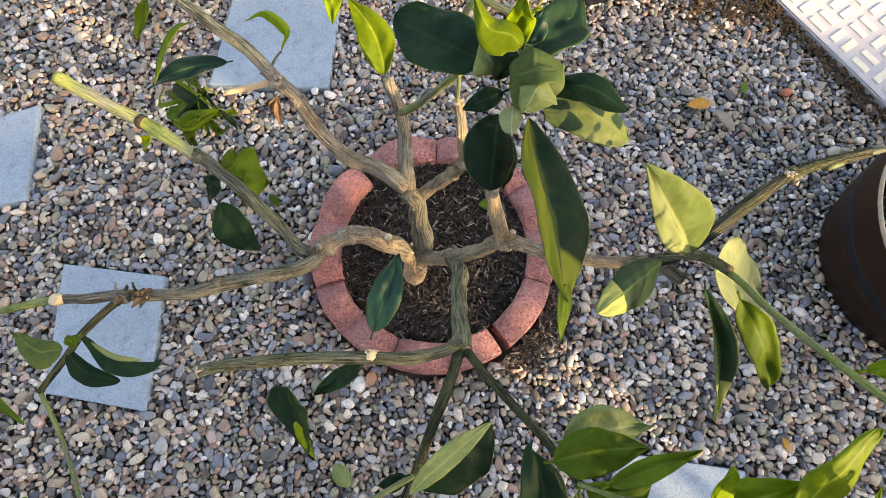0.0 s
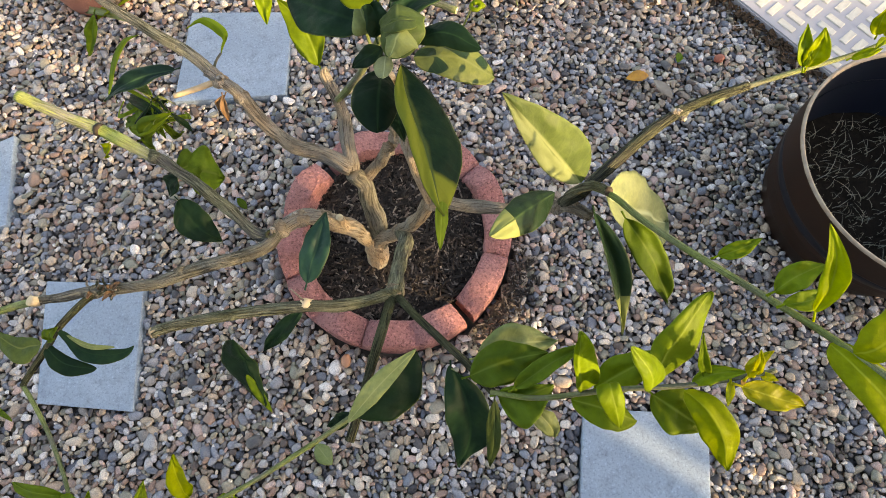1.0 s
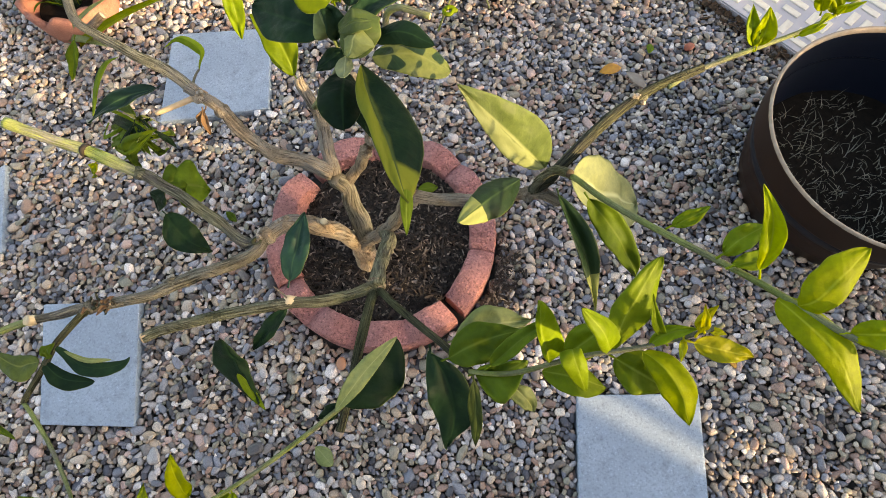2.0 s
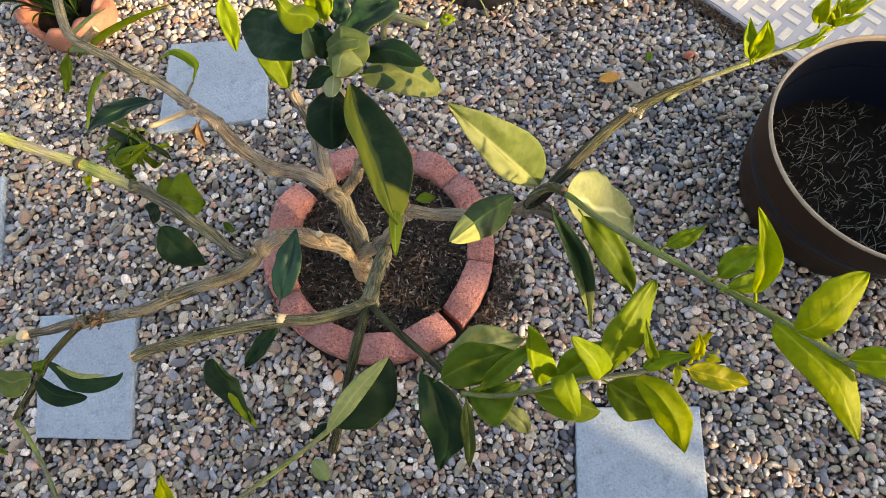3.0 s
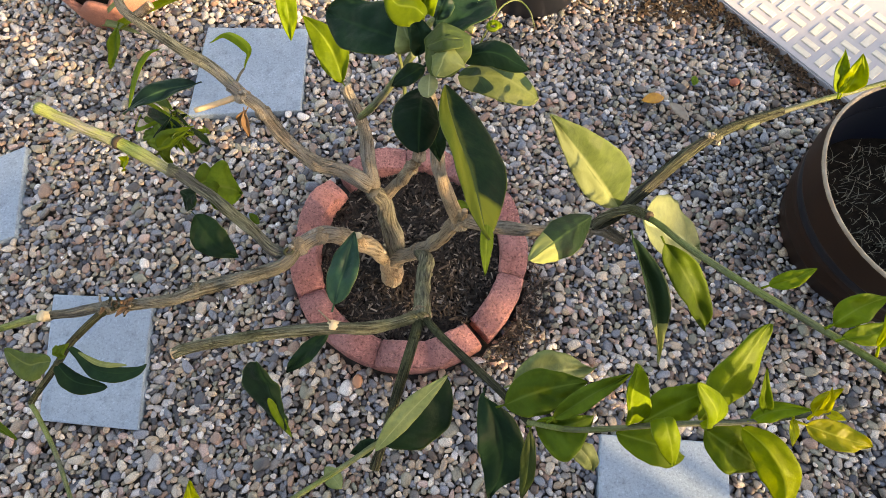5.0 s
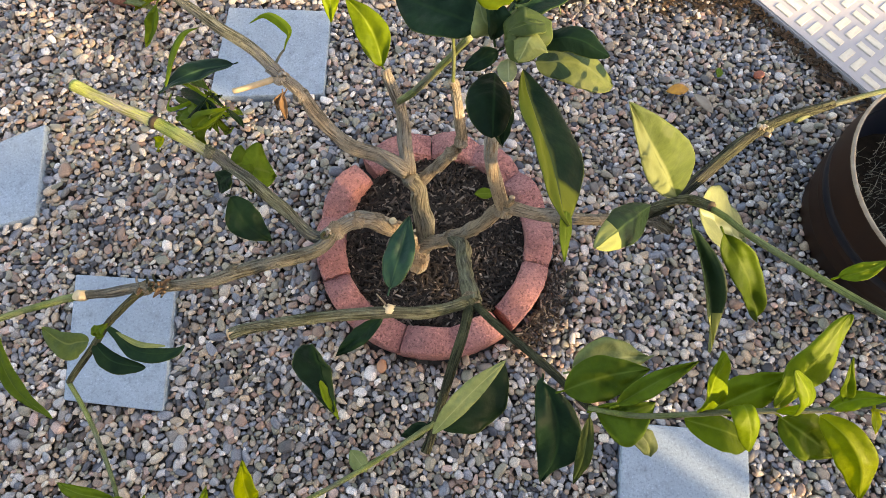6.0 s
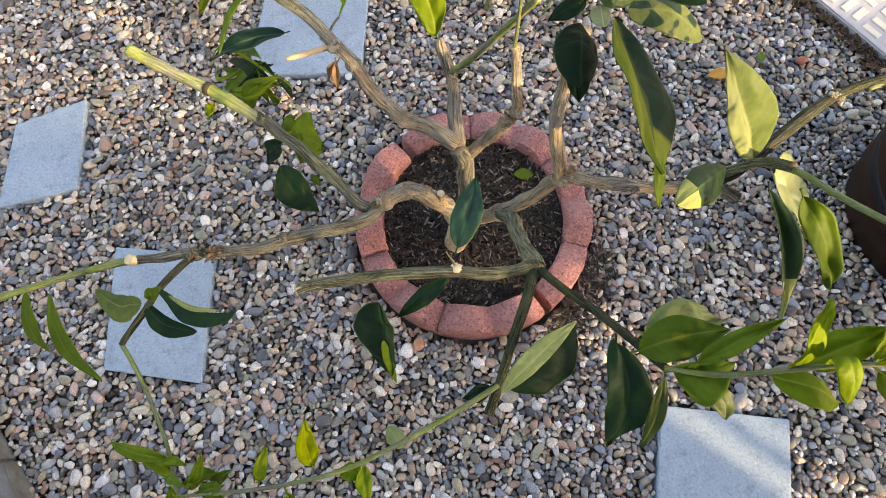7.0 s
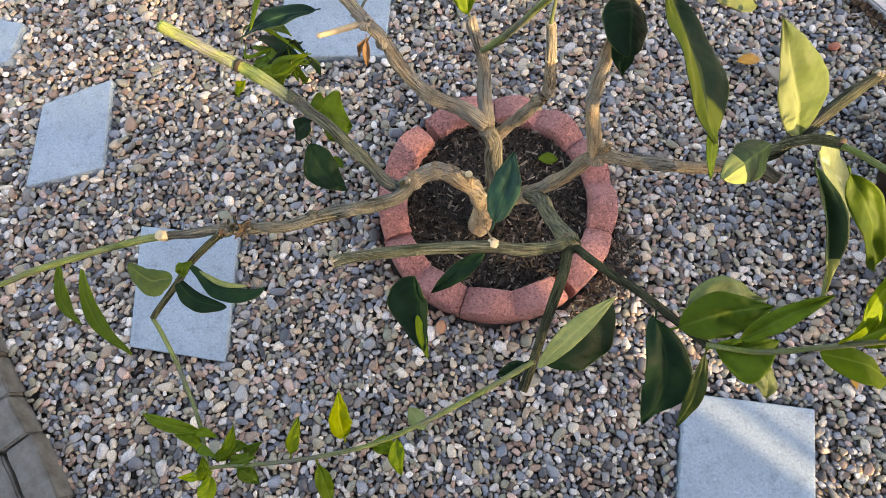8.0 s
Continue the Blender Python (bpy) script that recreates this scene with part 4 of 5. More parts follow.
leaf((0.059, 0.272, 0.790), (0.061, 0.231, 0.743), 0.030, "dark", branch_twig, 0.2, 0.2, 0)
leaf((-0.097, 0.522, 0.498), (-0.157, 0.617, 0.564), 0.060, "young", branch_top, 0.25, 0.15, 0)
leaf((-0.183, 0.662, 0.602), (-0.186, 0.599, 0.526), 0.038, "young", branch_top, 0.3, 0.2, 0)
leaf((-0.364, 0.565, 0.470), (-0.509, 0.518, 0.451), 0.041, "teal", branch_ul, 0.2, 0.15, 10)
leaf((-0.465, 0.617, 0.564), (-0.520, 0.587, 0.489), 0.022, "mid", branch_ul, 0.4, 0.2, 0)
leaf((-0.426, 0.539, 0.417), (-0.470, 0.509, 0.357), 0.016, "mid", branch_ul, 0.41, 0.62, 0, sway=-0.11)
leaf((-0.407, 0.457, 0.460), (-0.434, 0.488, 0.395), 0.014, "mid", branch_ul, 0.38, 0.47, 0, sway=0.18)
leaf((-0.413, 0.480, 0.433), (-0.408, 0.550, 0.356), 0.020, "young", branch_ul, 0.54, 0.35, 0, sway=0.22)
leaf((-0.410, 0.468, 0.446), (-0.417, 0.542, 0.403), 0.015, "mid", branch_ul, 0.4, 0.55, 0, sway=-0.11)
leaf((-0.430, 0.493, 0.418), (-0.514, 0.527, 0.363), 0.033, "mid", branch_ul, 0.57, 0.58, 0, sway=-0.08)
leaf((-0.406, 0.513, 0.449), (-0.441, 0.545, 0.346), 0.011, "mid", branch_ul, 0.46, 0.64, 0, sway=0.2)
leaf((-0.415, 0.476, 0.448), (-0.455, 0.530, 0.342), 0.010, "young", branch_ul, 0.45, 0.32, 0, sway=-0.07)
leaf((-0.421, 0.493, 0.432), (-0.409, 0.508, 0.350), 0.020, "mid", branch_ul, 0.69, 0.55, 0, sway=0.22)
leaf((-0.421, 0.522, 0.439), (-0.552, 0.600, 0.332), 0.011, "young", branch_ul, 0.47, 0.31, 0, sway=-0.23)
leaf((-0.427, 0.528, 0.419), (-0.407, 0.456, 0.412), 0.022, "mid", branch_ul, 0.36, 0.34, 0, sway=0.12)
leaf((-0.392, 0.491, 0.446), (-0.554, 0.585, 0.350), 0.008, "mid", branch_ul, 0.45, 0.9, 0, sway=0.08)
leaf((-0.416, 0.509, 0.426), (-0.458, 0.504, 0.361), 0.013, "mid", branch_ul, 0.72, 0.6, 0, sway=-0.23)
leaf((-0.412, 0.502, 0.463), (-0.488, 0.519, 0.333), 0.015, "dark", branch_ul, 0.58, 0.89, 0, sway=-0.05)
leaf((-0.381, 0.480, 0.441), (-0.444, 0.586, 0.328), 0.009, "mid", branch_ul, 0.75, 0.85, 0, sway=-0.08)
leaf((-0.389, 0.474, 0.443), (-0.508, 0.573, 0.381), 0.027, "dark", branch_ul, 0.47, 0.54, 0, sway=-0.0)
leaf((-0.400, 0.522, 0.436), (-0.440, 0.552, 0.378), 0.014, "dark", branch_ul, 0.63, 0.34, 0, sway=-0.17)
leaf((-0.391, 0.477, 0.426), (-0.546, 0.604, 0.321), 0.016, "mid", branch_ul, 0.61, 0.45, 0, sway=-0.05)
leaf((-0.410, 0.511, 0.467), (-0.490, 0.596, 0.335), 0.026, "mid", branch_ul, 0.69, 0.58, 0, sway=0.01)
leaf((-0.385, 0.484, 0.462), (-0.432, 0.520, 0.377), 0.008, "dark", branch_ul, 0.34, 0.83, 0, sway=0.2)
leaf((-0.429, 0.469, 0.439), (-0.498, 0.514, 0.339), 0.032, "mid", branch_ul, 0.42, 0.59, 0, sway=0.23)
leaf((-0.391, 0.470, 0.443), (-0.442, 0.518, 0.360), 0.015, "young", branch_ul, 0.33, 0.83, 0, sway=-0.15)
leaf((-0.416, 0.489, 0.423), (-0.466, 0.459, 0.402), 0.009, "mid", branch_ul, 0.46, 0.82, 0, sway=-0.12)
leaf((-0.273, 0.492, 0.489), (-0.278, 0.465, 0.442), 0.016, "dry", branch_ul, 0.6, 0.4, 0)
leaf((-0.266, 0.492, 0.489), (-0.291, 0.477, 0.451), 0.014, "dry", branch_ul, 0.6, 0.4, 0)
leaf((-0.377, 0.383, 0.423), (-0.339, 0.426, 0.376), 0.062, "mid", branch_green, 0.2, 0.2, 0)
leaf((-0.374, 0.385, 0.414), (-0.316, 0.393, 0.357), 0.101, "mid", branch_green, 0.2, 0.2, 0)
leaf((-0.373, 0.376, 0.414), (-0.418, 0.365, 0.357), 0.042, "dark", branch_green, 0.2, 0.2, 0)
leaf((-0.388, 0.343, 0.395), (-0.323, 0.275, 0.329), 0.065, "dark", branch_green, 0.2, 0.2, 0)
blade((-0.5790, 0.0840, 0.4085), (-0.656, 0.1062, 0.4127), (0.006, -0.024, 0.006), (0.002, 0.020, 0.010), "cupped", twig_left, [(-0.5960, 0.0835, 0.4090), (-0.6171, 0.0817, 0.4090)], 0.85, 0.6, 0.35)
blade((-0.5740, 0.0840, 0.4090), (-0.4903, 0.0402, 0.393), (0.006, 0.011, 0.0), (-0.004, -0.017, 0.003), "dark", twig_left, [(-0.5419, 0.0526, 0.4000)], 0.85, 0.55, 0.2)
blade((-0.5552, 0.1078, 0.4119), (-0.431, 0.0753, 0.3951), (0.003, 0.010, 0.004), (-0.002, -0.015, 0.002), "dark", twig_left, [(-0.5361, 0.0936, 0.4078), (-0.5104, 0.0698, 0.4016), (-0.4753, 0.0619, 0.3972), (-0.4472, 0.0656, 0.3945)], 1.15, 0.5, 0.2)
blade((-0.5357, 0.0963, 0.4127), (-0.4552, 0.0726, 0.4071), (0.001, 0.004, 0.002), (0.0, -0.005, 0.0), "pale", twig_left, [(-0.4978, 0.077, 0.411)], 0.9, 0.5, 0.4)
leaf((-0.567, 0.087, 0.409), (-0.541, 0.107, 0.432), 0.024, "mid", twig_left, 0.3, 0.3, 0)
leaf((-0.079, 0.067, 0.639), (-0.149, 0.028, 0.573), 0.024, "dark", branch_cut, 0.25, 0.2, 0)
leaf((-0.075, 0.089, 0.649), (-0.048, 0.185, 0.658), 0.040, "teal", branch_cut, 0.25, 0.15, 0)
leaf((-0.030, -0.058, 0.583), (-0.067, -0.073, 0.564), 0.021, "dark", branch_down, 0.2, 0.2, 0)
leaf((0.097, -0.012, 0.672), (0.101, -0.128, 0.583), 0.056, "dark", branch_low, 0.25, 0.15, 0, sway=-0.12, peak=0.95, blunt=0.66)
leaf((0.143, -0.052, 0.677), (0.136, -0.130, 0.592), 0.019, "cupped", branch_low, 0.35, 0.2, 0)
leaf((0.120, -0.011, 0.677), (0.222, 0.007, 0.658), 0.052, "pale", branch_low, 0.2, 0.25, 0)
leaf((0.110, -0.031, 0.677), (0.202, -0.012, 0.705), 0.049, "mid", branch_low, 0.12, 0.15, 0)
leaf((0.157, -0.049, 0.705), (0.232, -0.010, 0.752), 0.023, "mid", shoot_low, 0.35, 0.15, 0)
leaf((0.139, -0.052, 0.686), (0.203, -0.045, 0.705), 0.053, "mid", shoot_low, 0.1, 0.1, 0, sway=0.08, left=1.35, right=0.4)
leaf((0.174, -0.061, 0.696), (0.207, -0.100, 0.658), 0.026, "pale", shoot_low, 0.3, 0.3, 0)
blade((0.216, -0.057, 0.765), (0.2005, -0.0142, 0.8578), (-0.004, -0.002, 0.0), (0.019, 0.004, -0.006), "young", shoot_low, [(0.2104, -0.0530, 0.798), (0.203, -0.034, 0.832)], 0.9, 0.6, 0.12)
leaf((0.224, -0.057, 0.761), (0.286, -0.028, 0.808), 0.034, "young", shoot_low, 0.2, 0.2, 0)
blade((0.264, -0.056, 0.802), (0.3164, 0.0143, 0.8455), (-0.011, 0.007, 0.004), (0.018, -0.010, -0.012), "young", shoot_low, [(0.290, -0.018, 0.834)], 0.85, 0.75, 0.12)
blade((0.262, -0.058, 0.806), (0.2245, -0.0323, 0.9), (-0.005, -0.007, 0.0), (0.015, 0.004, -0.008), "young", shoot_low, [(0.251, -0.059, 0.856), (0.240, -0.048, 0.884)], 1.3, 0.7, 0.25)
leaf((0.312, -0.058, 0.818), (0.293, -0.022, 0.865), 0.010, "young", shoot_low, 0.4, 0.2, 0)
blade((0.210, -0.062, 0.748), (0.2722, -0.0855, 0.7394), (0.002, 0.014, -0.004), (-0.002, -0.018, 0.004), "young", shoot_low, [(0.240, -0.073, 0.760)], 0.85, 0.65, 0.12)
blade((0.236, -0.056, 0.786), (0.2382, -0.0891, 0.797), (0.009, 0.002, 0.0), (-0.012, 0.001, 0.0), "young", shoot_low, [(0.2285, -0.0525, 0.820), (0.229, -0.068, 0.824)], 1.1, 0.6, 0.2)
leaf((0.265, -0.059, 0.799), (0.318, -0.097, 0.785), 0.042, "young", shoot_low, 0.2, 0.25, 0)
leaf((0.320, -0.060, 0.841), (0.371, -0.080, 0.841), 0.023, "gold", shoot_low, 0.25, 0.2, 0)
leaf((0.327, -0.057, 0.846), (0.338, -0.039, 0.874), 0.011, "gold", shoot_low, 0.35, 0.2, 0)
leaf((0.334, -0.055, 0.846), (0.323, -0.039, 0.884), 0.008, "gold", shoot_low, 0.4, 0.2, 0)
leaf((0.292, -0.058, 0.818), (0.330, -0.052, 0.846), 0.015, "young", shoot_low, 0.3, 0.2, 0)
leaf((0.320, -0.056, 0.837), (0.309, -0.076, 0.846), 0.007, "gold", shoot_low, 0.3, 0.2, 0)
leaf((0.338, -0.054, 0.846), (0.347, -0.060, 0.855), 0.007, "gold", shoot_low, 0.3, 0.2, 0)
leaf((0.272, 0.150, 0.708), (0.310, 0.013, 0.620), 0.030, "lit_tipped", branch_stub, 0.6, 0.1, -15, sway=-0.05)
leaf((0.303, 0.139, 0.712), (0.369, 0.047, 0.629), 0.039, "mid", branch_stub, 0.25, 0.2, 0)
leaf((0.353, 0.058, 0.789), (0.389, 0.067, 0.813), 0.017, "young", shoot_right, 0.3, 0.25, 0)
leaf((0.376, 0.013, 0.822), (0.421, 0.033, 0.840), 0.025, "young", shoot_right, 0.25, 0.2, 0)
leaf((0.400, -0.012, 0.835), (0.391, 0.050, 0.895), 0.021, "yellow", shoot_right, 0.35, 0.1, 0)
leaf((0.382, 0.002, 0.822), (0.429, 0.015, 0.822), 0.020, "young", shoot_right, 0.3, 0.2, 0)
blade((0.414, -0.032, 0.826), (0.4556, -0.1338, 0.8180), (0.015, 0.009, 0.003), (-0.011, -0.008, -0.006), "yellow", shoot_right, [(0.421, -0.050, 0.8345), (0.4400, -0.0870, 0.8385)], 0.74, 0.6, 0.15, 0.08)
blade((0.424, -0.0420, 0.835), (0.477, -0.0070, 0.8669), (-0.010, 0.016, 0.003), (0.006, -0.014, -0.006), "yellow", shoot_right, [(0.4325, -0.0415, 0.846), (0.451, -0.026, 0.862)], 0.85, 0.6, 0.12)
leaf((0.447, -0.070, 0.843), (0.488, -0.080, 0.867), 0.026, "yellow", shoot_right, 0.25, 0.2, 0)
leaf((0.598, 0.347, 0.658), (0.581, 0.382, 0.711), 0.020, "young", shoot_knob, 0.4, 0.1, 0)
leaf((0.601, 0.347, 0.658), (0.602, 0.373, 0.711), 0.031, "yellow", shoot_knob, 0.3, 0.2, 0)
leaf((0.660, 0.358, 0.662), (0.690, 0.356, 0.685), 0.014, "yellow", shoot_knob, 0.3, 0.4, 0)
leaf((0.694, 0.380, 0.676), (0.687, 0.396, 0.721), 0.023, "yellow", shoot_knob, 0.4, 0.3, 0)
leaf((0.731, 0.394, 0.676), (0.753, 0.397, 0.703), 0.017, "yellow", shoot_knob, 0.4, 0.3, 0)
leaf((-0.258, -0.155, 0.517), (-0.259, -0.096, 0.573), 0.031, "yellow", shoot_front, 0.3, 0.2, 0)
leaf((-0.226, -0.157, 0.526), (-0.185, -0.163, 0.536), 0.024, "young", shoot_front, 0.3, 0.4, 0)
leaf((-0.190, -0.146, 0.545), (-0.182, -0.193, 0.536), 0.022, "young", shoot_front, 0.3, 0.3, 0)
leaf((-0.335, -0.179, 0.489), (-0.318, -0.126, 0.526), 0.019, "young", shoot_front, 0.3, 0.3, 0)
leaf((-0.297, -0.181, 0.498), (-0.280, -0.235, 0.470), 0.025, "young", shoot_front, 0.3, 0.3, 0)
leaf((-0.489, -0.152, 0.414), (-0.598, -0.126, 0.395), 0.022, "young", shoot_left, 0.3, 0.4, 0)
leaf((-0.488, -0.168, 0.414), (-0.550, -0.148, 0.395), 0.023, "young", shoot_left, 0.3, 0.4, 0)
leaf((-0.476, -0.179, 0.423), (-0.552, -0.155, 0.376), 0.015, "yellow", shoot_left, 0.3, 0.4, 0)
leaf((-0.445, -0.184, 0.442), (-0.421, -0.139, 0.479), 0.019, "young", shoot_front, 0.3, 0.2, 0)
leaf((-0.461, -0.200, 0.432), (-0.510, -0.212, 0.432), 0.014, "yellow", shoot_front, 0.3, 0.2, 0)
leaf((-0.462, -0.204, 0.432), (-0.468, -0.253, 0.423), 0.027, "young", shoot_front, 0.3, 0.3, 0)
leaf((-0.422, -0.193, 0.451), (-0.388, -0.216, 0.442), 0.023, "mid", shoot_front, 0.2, 0.2, 0)
leaf((-0.434, -0.191, 0.451), (-0.387, -0.179, 0.470), 0.020, "mid", shoot_front, 0.2, 0.2, 0)
limb("stump", [(-0.065, 0.310, 0.030), (-0.060, 0.313, 0.080), (-0.052, 0.315, 0.150), (-0.048, 0.322, 0.206)], 0.027, 0.021, bark_pale, tree, "swollen pale stump at the soil")
limb("stub", [(-0.622, 0.168, 0.376), (-0.623, 0.165, 0.387), (-0.625, 0.165, 0.393)], 0.0092, 0.0088, cut_wood, tree, "pale cut stub", cut=True)
limb("stub", [(-0.070, 0.070, 0.641), (-0.076, 0.071, 0.653)], 0.0072, 0.006, cut_wood, tree, "pale cut stub", cut=True)
rng = random.Random(31)
for k in range(16):
    # dried flower stubs round the joint of the left twig
    x = -0.520 + 0.058 * rng.random()
    a = rng.uniform(0.2, 2.9)
    p = Vector((x, 0.172, 0.396)) + Vector((0, math.cos(a), math.sin(a))) * 0.009
    q = p + Vector((rng.uniform(-0.5, 0.5), math.cos(a), math.sin(a) * 0.6)) * rng.uniform(0.007, 0.017)
    limb("spur", [p, (p + q) / 2 + Vector((rng.uniform(-0.003, 0.003), 0, 0)), q], rng.uniform(0.0022, 0.0034), 0.0014, rng.choice([bark_pale, bark_dark, bark_grey]), tree)
for k in range(5):
    p = Vector((-0.515 + 0.05 * rng.random(), 0.170, 0.402))
    leaf(p, p + Vector((rng.uniform(-0.014, 0.014), rng.choice([-1, 1]) * rng.uniform(0.012, 0.020), rng.uniform(-0.004, 0.012))), rng.uniform(0.008, 0.013), "dry", branch_long, 0.8, 0.9, 0)
bm = bmesh.new()
for k in range(28):
    a = 2 * math.pi * k / 28
    for r, z in ((0.0035, -0.003), (0.0048, 0.002), (0.0072, 0.0034), (0.0100, 0.0005)):
        rr = r * (1 + 0.16 * noise.noise((math.cos(a) * 1.5, math.sin(a) * 1.5, r * 300)))
        bm.verts.new((rr * math.cos(a), rr * math.sin(a) * 0.8, z))
bm.verts.ensure_lookup_table()
for k in range(28):
    j = (k + 1) % 28
    for q in range(3):
        bm.faces.new((bm.verts[k * 4 + q], bm.verts[k * 4 + q + 1], bm.verts[j * 4 + q + 1], bm.verts[j * 4 + q])).normal_flip()
scar = part("scar", bm, bark_dark, tree, "dark ringed pruning scar")
scar.location, scar.rotation_euler = Vector((-0.207, 0.256, 0.4035)) - Vector(tree.location), (0.25, 0.1, 0.4)
bm = bmesh.new()
bmesh.ops.create_circle(bm, cap_ends=True, segments=20, radius=0.0046)
hollow = part("hollow", bm, cut_dark, scar)
hollow.location.z = -0.0008

limb("spur", [(0.092, 0.241, 0.550), (0.092, 0.241, 0.561)], 0.006, 0.003, bark_pale, tree)
limb("spur", [(0.092, 0.241, 0.550), (0.096, 0.242, 0.561)], 0.006, 0.003, bark_pale, tree)
limb("spur", [(0.082, 0.244, 0.550), (0.088, 0.243, 0.561)], 0.006, 0.003, bark_pale, tree)
limb("spur", [(0.082, 0.244, 0.550), (0.081, 0.246, 0.561)], 0.006, 0.003, bark_pale, tree)
limb("spur", [(-0.202, 0.259, 0.399), (-0.203, 0.265, 0.411)], 0.006, 0.003, bark_pale, tree)
limb("spur", [(-0.202, 0.259, 0.399), (-0.199, 0.262, 0.411)], 0.006, 0.003, bark_pale, tree)
limb("spur", [(-0.173, 0.293, 0.390), (-0.165, 0.294, 0.401)], 0.006, 0.003, bark_pale, tree)
limb("spur", [(-0.173, 0.293, 0.390), (-0.172, 0.291, 0.401)], 0.006, 0.003, bark_pale, tree)
limb("spur", [(-0.274, 0.508, 0.503), (-0.270, 0.506, 0.514)], 0.006, 0.003, bark_pale, tree)
limb("spur", [(-0.274, 0.508, 0.503), (-0.263, 0.507, 0.514)], 0.006, 0.003, bark_pale, tree)
limb("spur", [(0.425, 0.304, 0.640), (0.418, 0.305, 0.650)], 0.006, 0.003, bark_pale, tree)
limb("spur", [(0.425, 0.304, 0.640), (0.425, 0.304, 0.650)], 0.006, 0.003, bark_pale, tree)
limb("spur", [(0.280, 0.198, 0.602), (0.277, 0.199, 0.613)], 0.006, 0.003, bark_pale, tree)
limb("spur", [(0.280, 0.198, 0.602), (0.277, 0.199, 0.613)], 0.006, 0.003, bark_pale, tree)
limb("stub", [(-0.429, 0.609, 0.581), (-0.407, 0.611, 0.594), (-0.391, 0.616, 0.602)], 0.0075, 0.006, bark_pale, tree, "pale broken stub", cut=True)
leaf((-0.491, -0.175, 0.428), (-0.436, -0.182, 0.474), 0.014, "mid", shoot_left, 0.35, 0.4, 0)
leaf((-0.465, -0.186, 0.428), (-0.433, -0.176, 0.424), 0.021, "young", shoot_left, 0.35, 0.4, 0)
leaf((-0.451, -0.167, 0.428), (-0.413, -0.169, 0.430), 0.020, "mid", shoot_left, 0.35, 0.4, 0)
leaf((-0.499, -0.152, 0.428), (-0.459, -0.157, 0.434), 0.015, "young", shoot_left, 0.35, 0.4, 0)
leaf((-0.420, -0.185, 0.428), (-0.386, -0.162, 0.456), 0.019, "mid", shoot_left, 0.35, 0.4, 0)
leaf((-0.473, -0.216, 0.428), (-0.468, -0.184, 0.457), 0.021, "young", shoot_left, 0.35, 0.4, 0)
knot((-0.193, 0.270, 0.388), 0.0165, bark)
knot((-0.126, 0.303, 0.348), 0.0172, bark)
knot((-0.160, 0.290, 0.381), 0.0166, bark)
knot((0.011, 0.371, 0.470), 0.0122, bark)
knot((0.029, 0.375, 0.503), 0.0115, bark)
knot((0.086, 0.242, 0.536), 0.0148, bark)
knot((-0.245, 0.495, 0.470), 0.0145, bark)
knot((-0.275, 0.512, 0.498), 0.014, bark_pale)
knot((-0.406, 0.400, 0.446), 0.0122, bark_green)
knot((0.028, 0.093, 0.589), 0.0135, bark)
knot((-0.508, 0.174, 0.395), 0.0122, bark_grey)
knot((0.258, 0.200, 0.592), 0.0112, bark)
knot((0.434, 0.309, 0.635), 0.0105, bark_green)
knot((-0.362, 0.198, 0.395), 0.0125, bark_grey)
knot((0.014, 0.278, 0.312), 0.0165, bark)
limb("stub", [(-0.243, 0.0522, 0.644), (-0.253, 0.0492, 0.6442), (-0.262, 0.0465, 0.6445)], 0.0060, 0.0066, peeled, tree, "pale yellow cut end", cut=True)
leaf((-0.384, 0.488, 0.451), (-0.448, 0.452, 0.376), 0.042, "mid", branch_ul, 0.5, 0.8, 0, sway=0.2)
leaf((-0.378, 0.485, 0.451), (-0.492, 0.497, 0.395), 0.031, "young", branch_ul, 0.5, 0.6, 0, sway=-0.15)
leaf((-0.394, 0.495, 0.442), (-0.378, 0.489, 0.376), 0.013, "dark", branch_ul, 0.5, 0.6, 0)
leaf((-0.492, 0.436, 0.442), (-0.526, 0.441, 0.395), 0.026, "yellow", branch_ul, 0.4, 0.3, 0)
leaf((0.720, 0.382, 0.668), (0.699, 0.403, 0.693), 0.013, "yellow", shoot_knob, 0.35, 0.3, 0)
leaf((0.720, 0.382, 0.668), (0.722, 0.407, 0.693), 0.014, "yellow", shoot_knob, 0.35, 0.3, 0)
leaf((0.720, 0.382, 0.668), (0.744, 0.416, 0.693), 0.013, "yellow", shoot_knob, 0.35, 0.3, 0)
leaf((0.720, 0.382, 0.668), (0.747, 0.378, 0.693), 0.011, "yellow", shoot_knob, 0.35, 0.3, 0)
leaf((0.720, 0.382, 0.668), (0.721, 0.377, 0.693), 0.011, "yellow", shoot_knob, 0.35, 0.3, 0)
leaf((0.720, 0.382, 0.668), (0.669, 0.347, 0.693), 0.012, "yellow", shoot_knob, 0.35, 0.3, 0)

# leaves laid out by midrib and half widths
blade((0.068, 0.248, 0.854), (0.099, 0.100, 0.834), (0.038, -0.004, -0.021), (-0.013, -0.001, 0.008), "sun_streaked", branch_twig, [(0.074, 0.212, 0.858), (0.086, 0.165, 0.852)], 0.92, 0.78, 0.10)
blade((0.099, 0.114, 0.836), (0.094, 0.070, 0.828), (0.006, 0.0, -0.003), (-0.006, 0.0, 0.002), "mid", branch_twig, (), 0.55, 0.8)
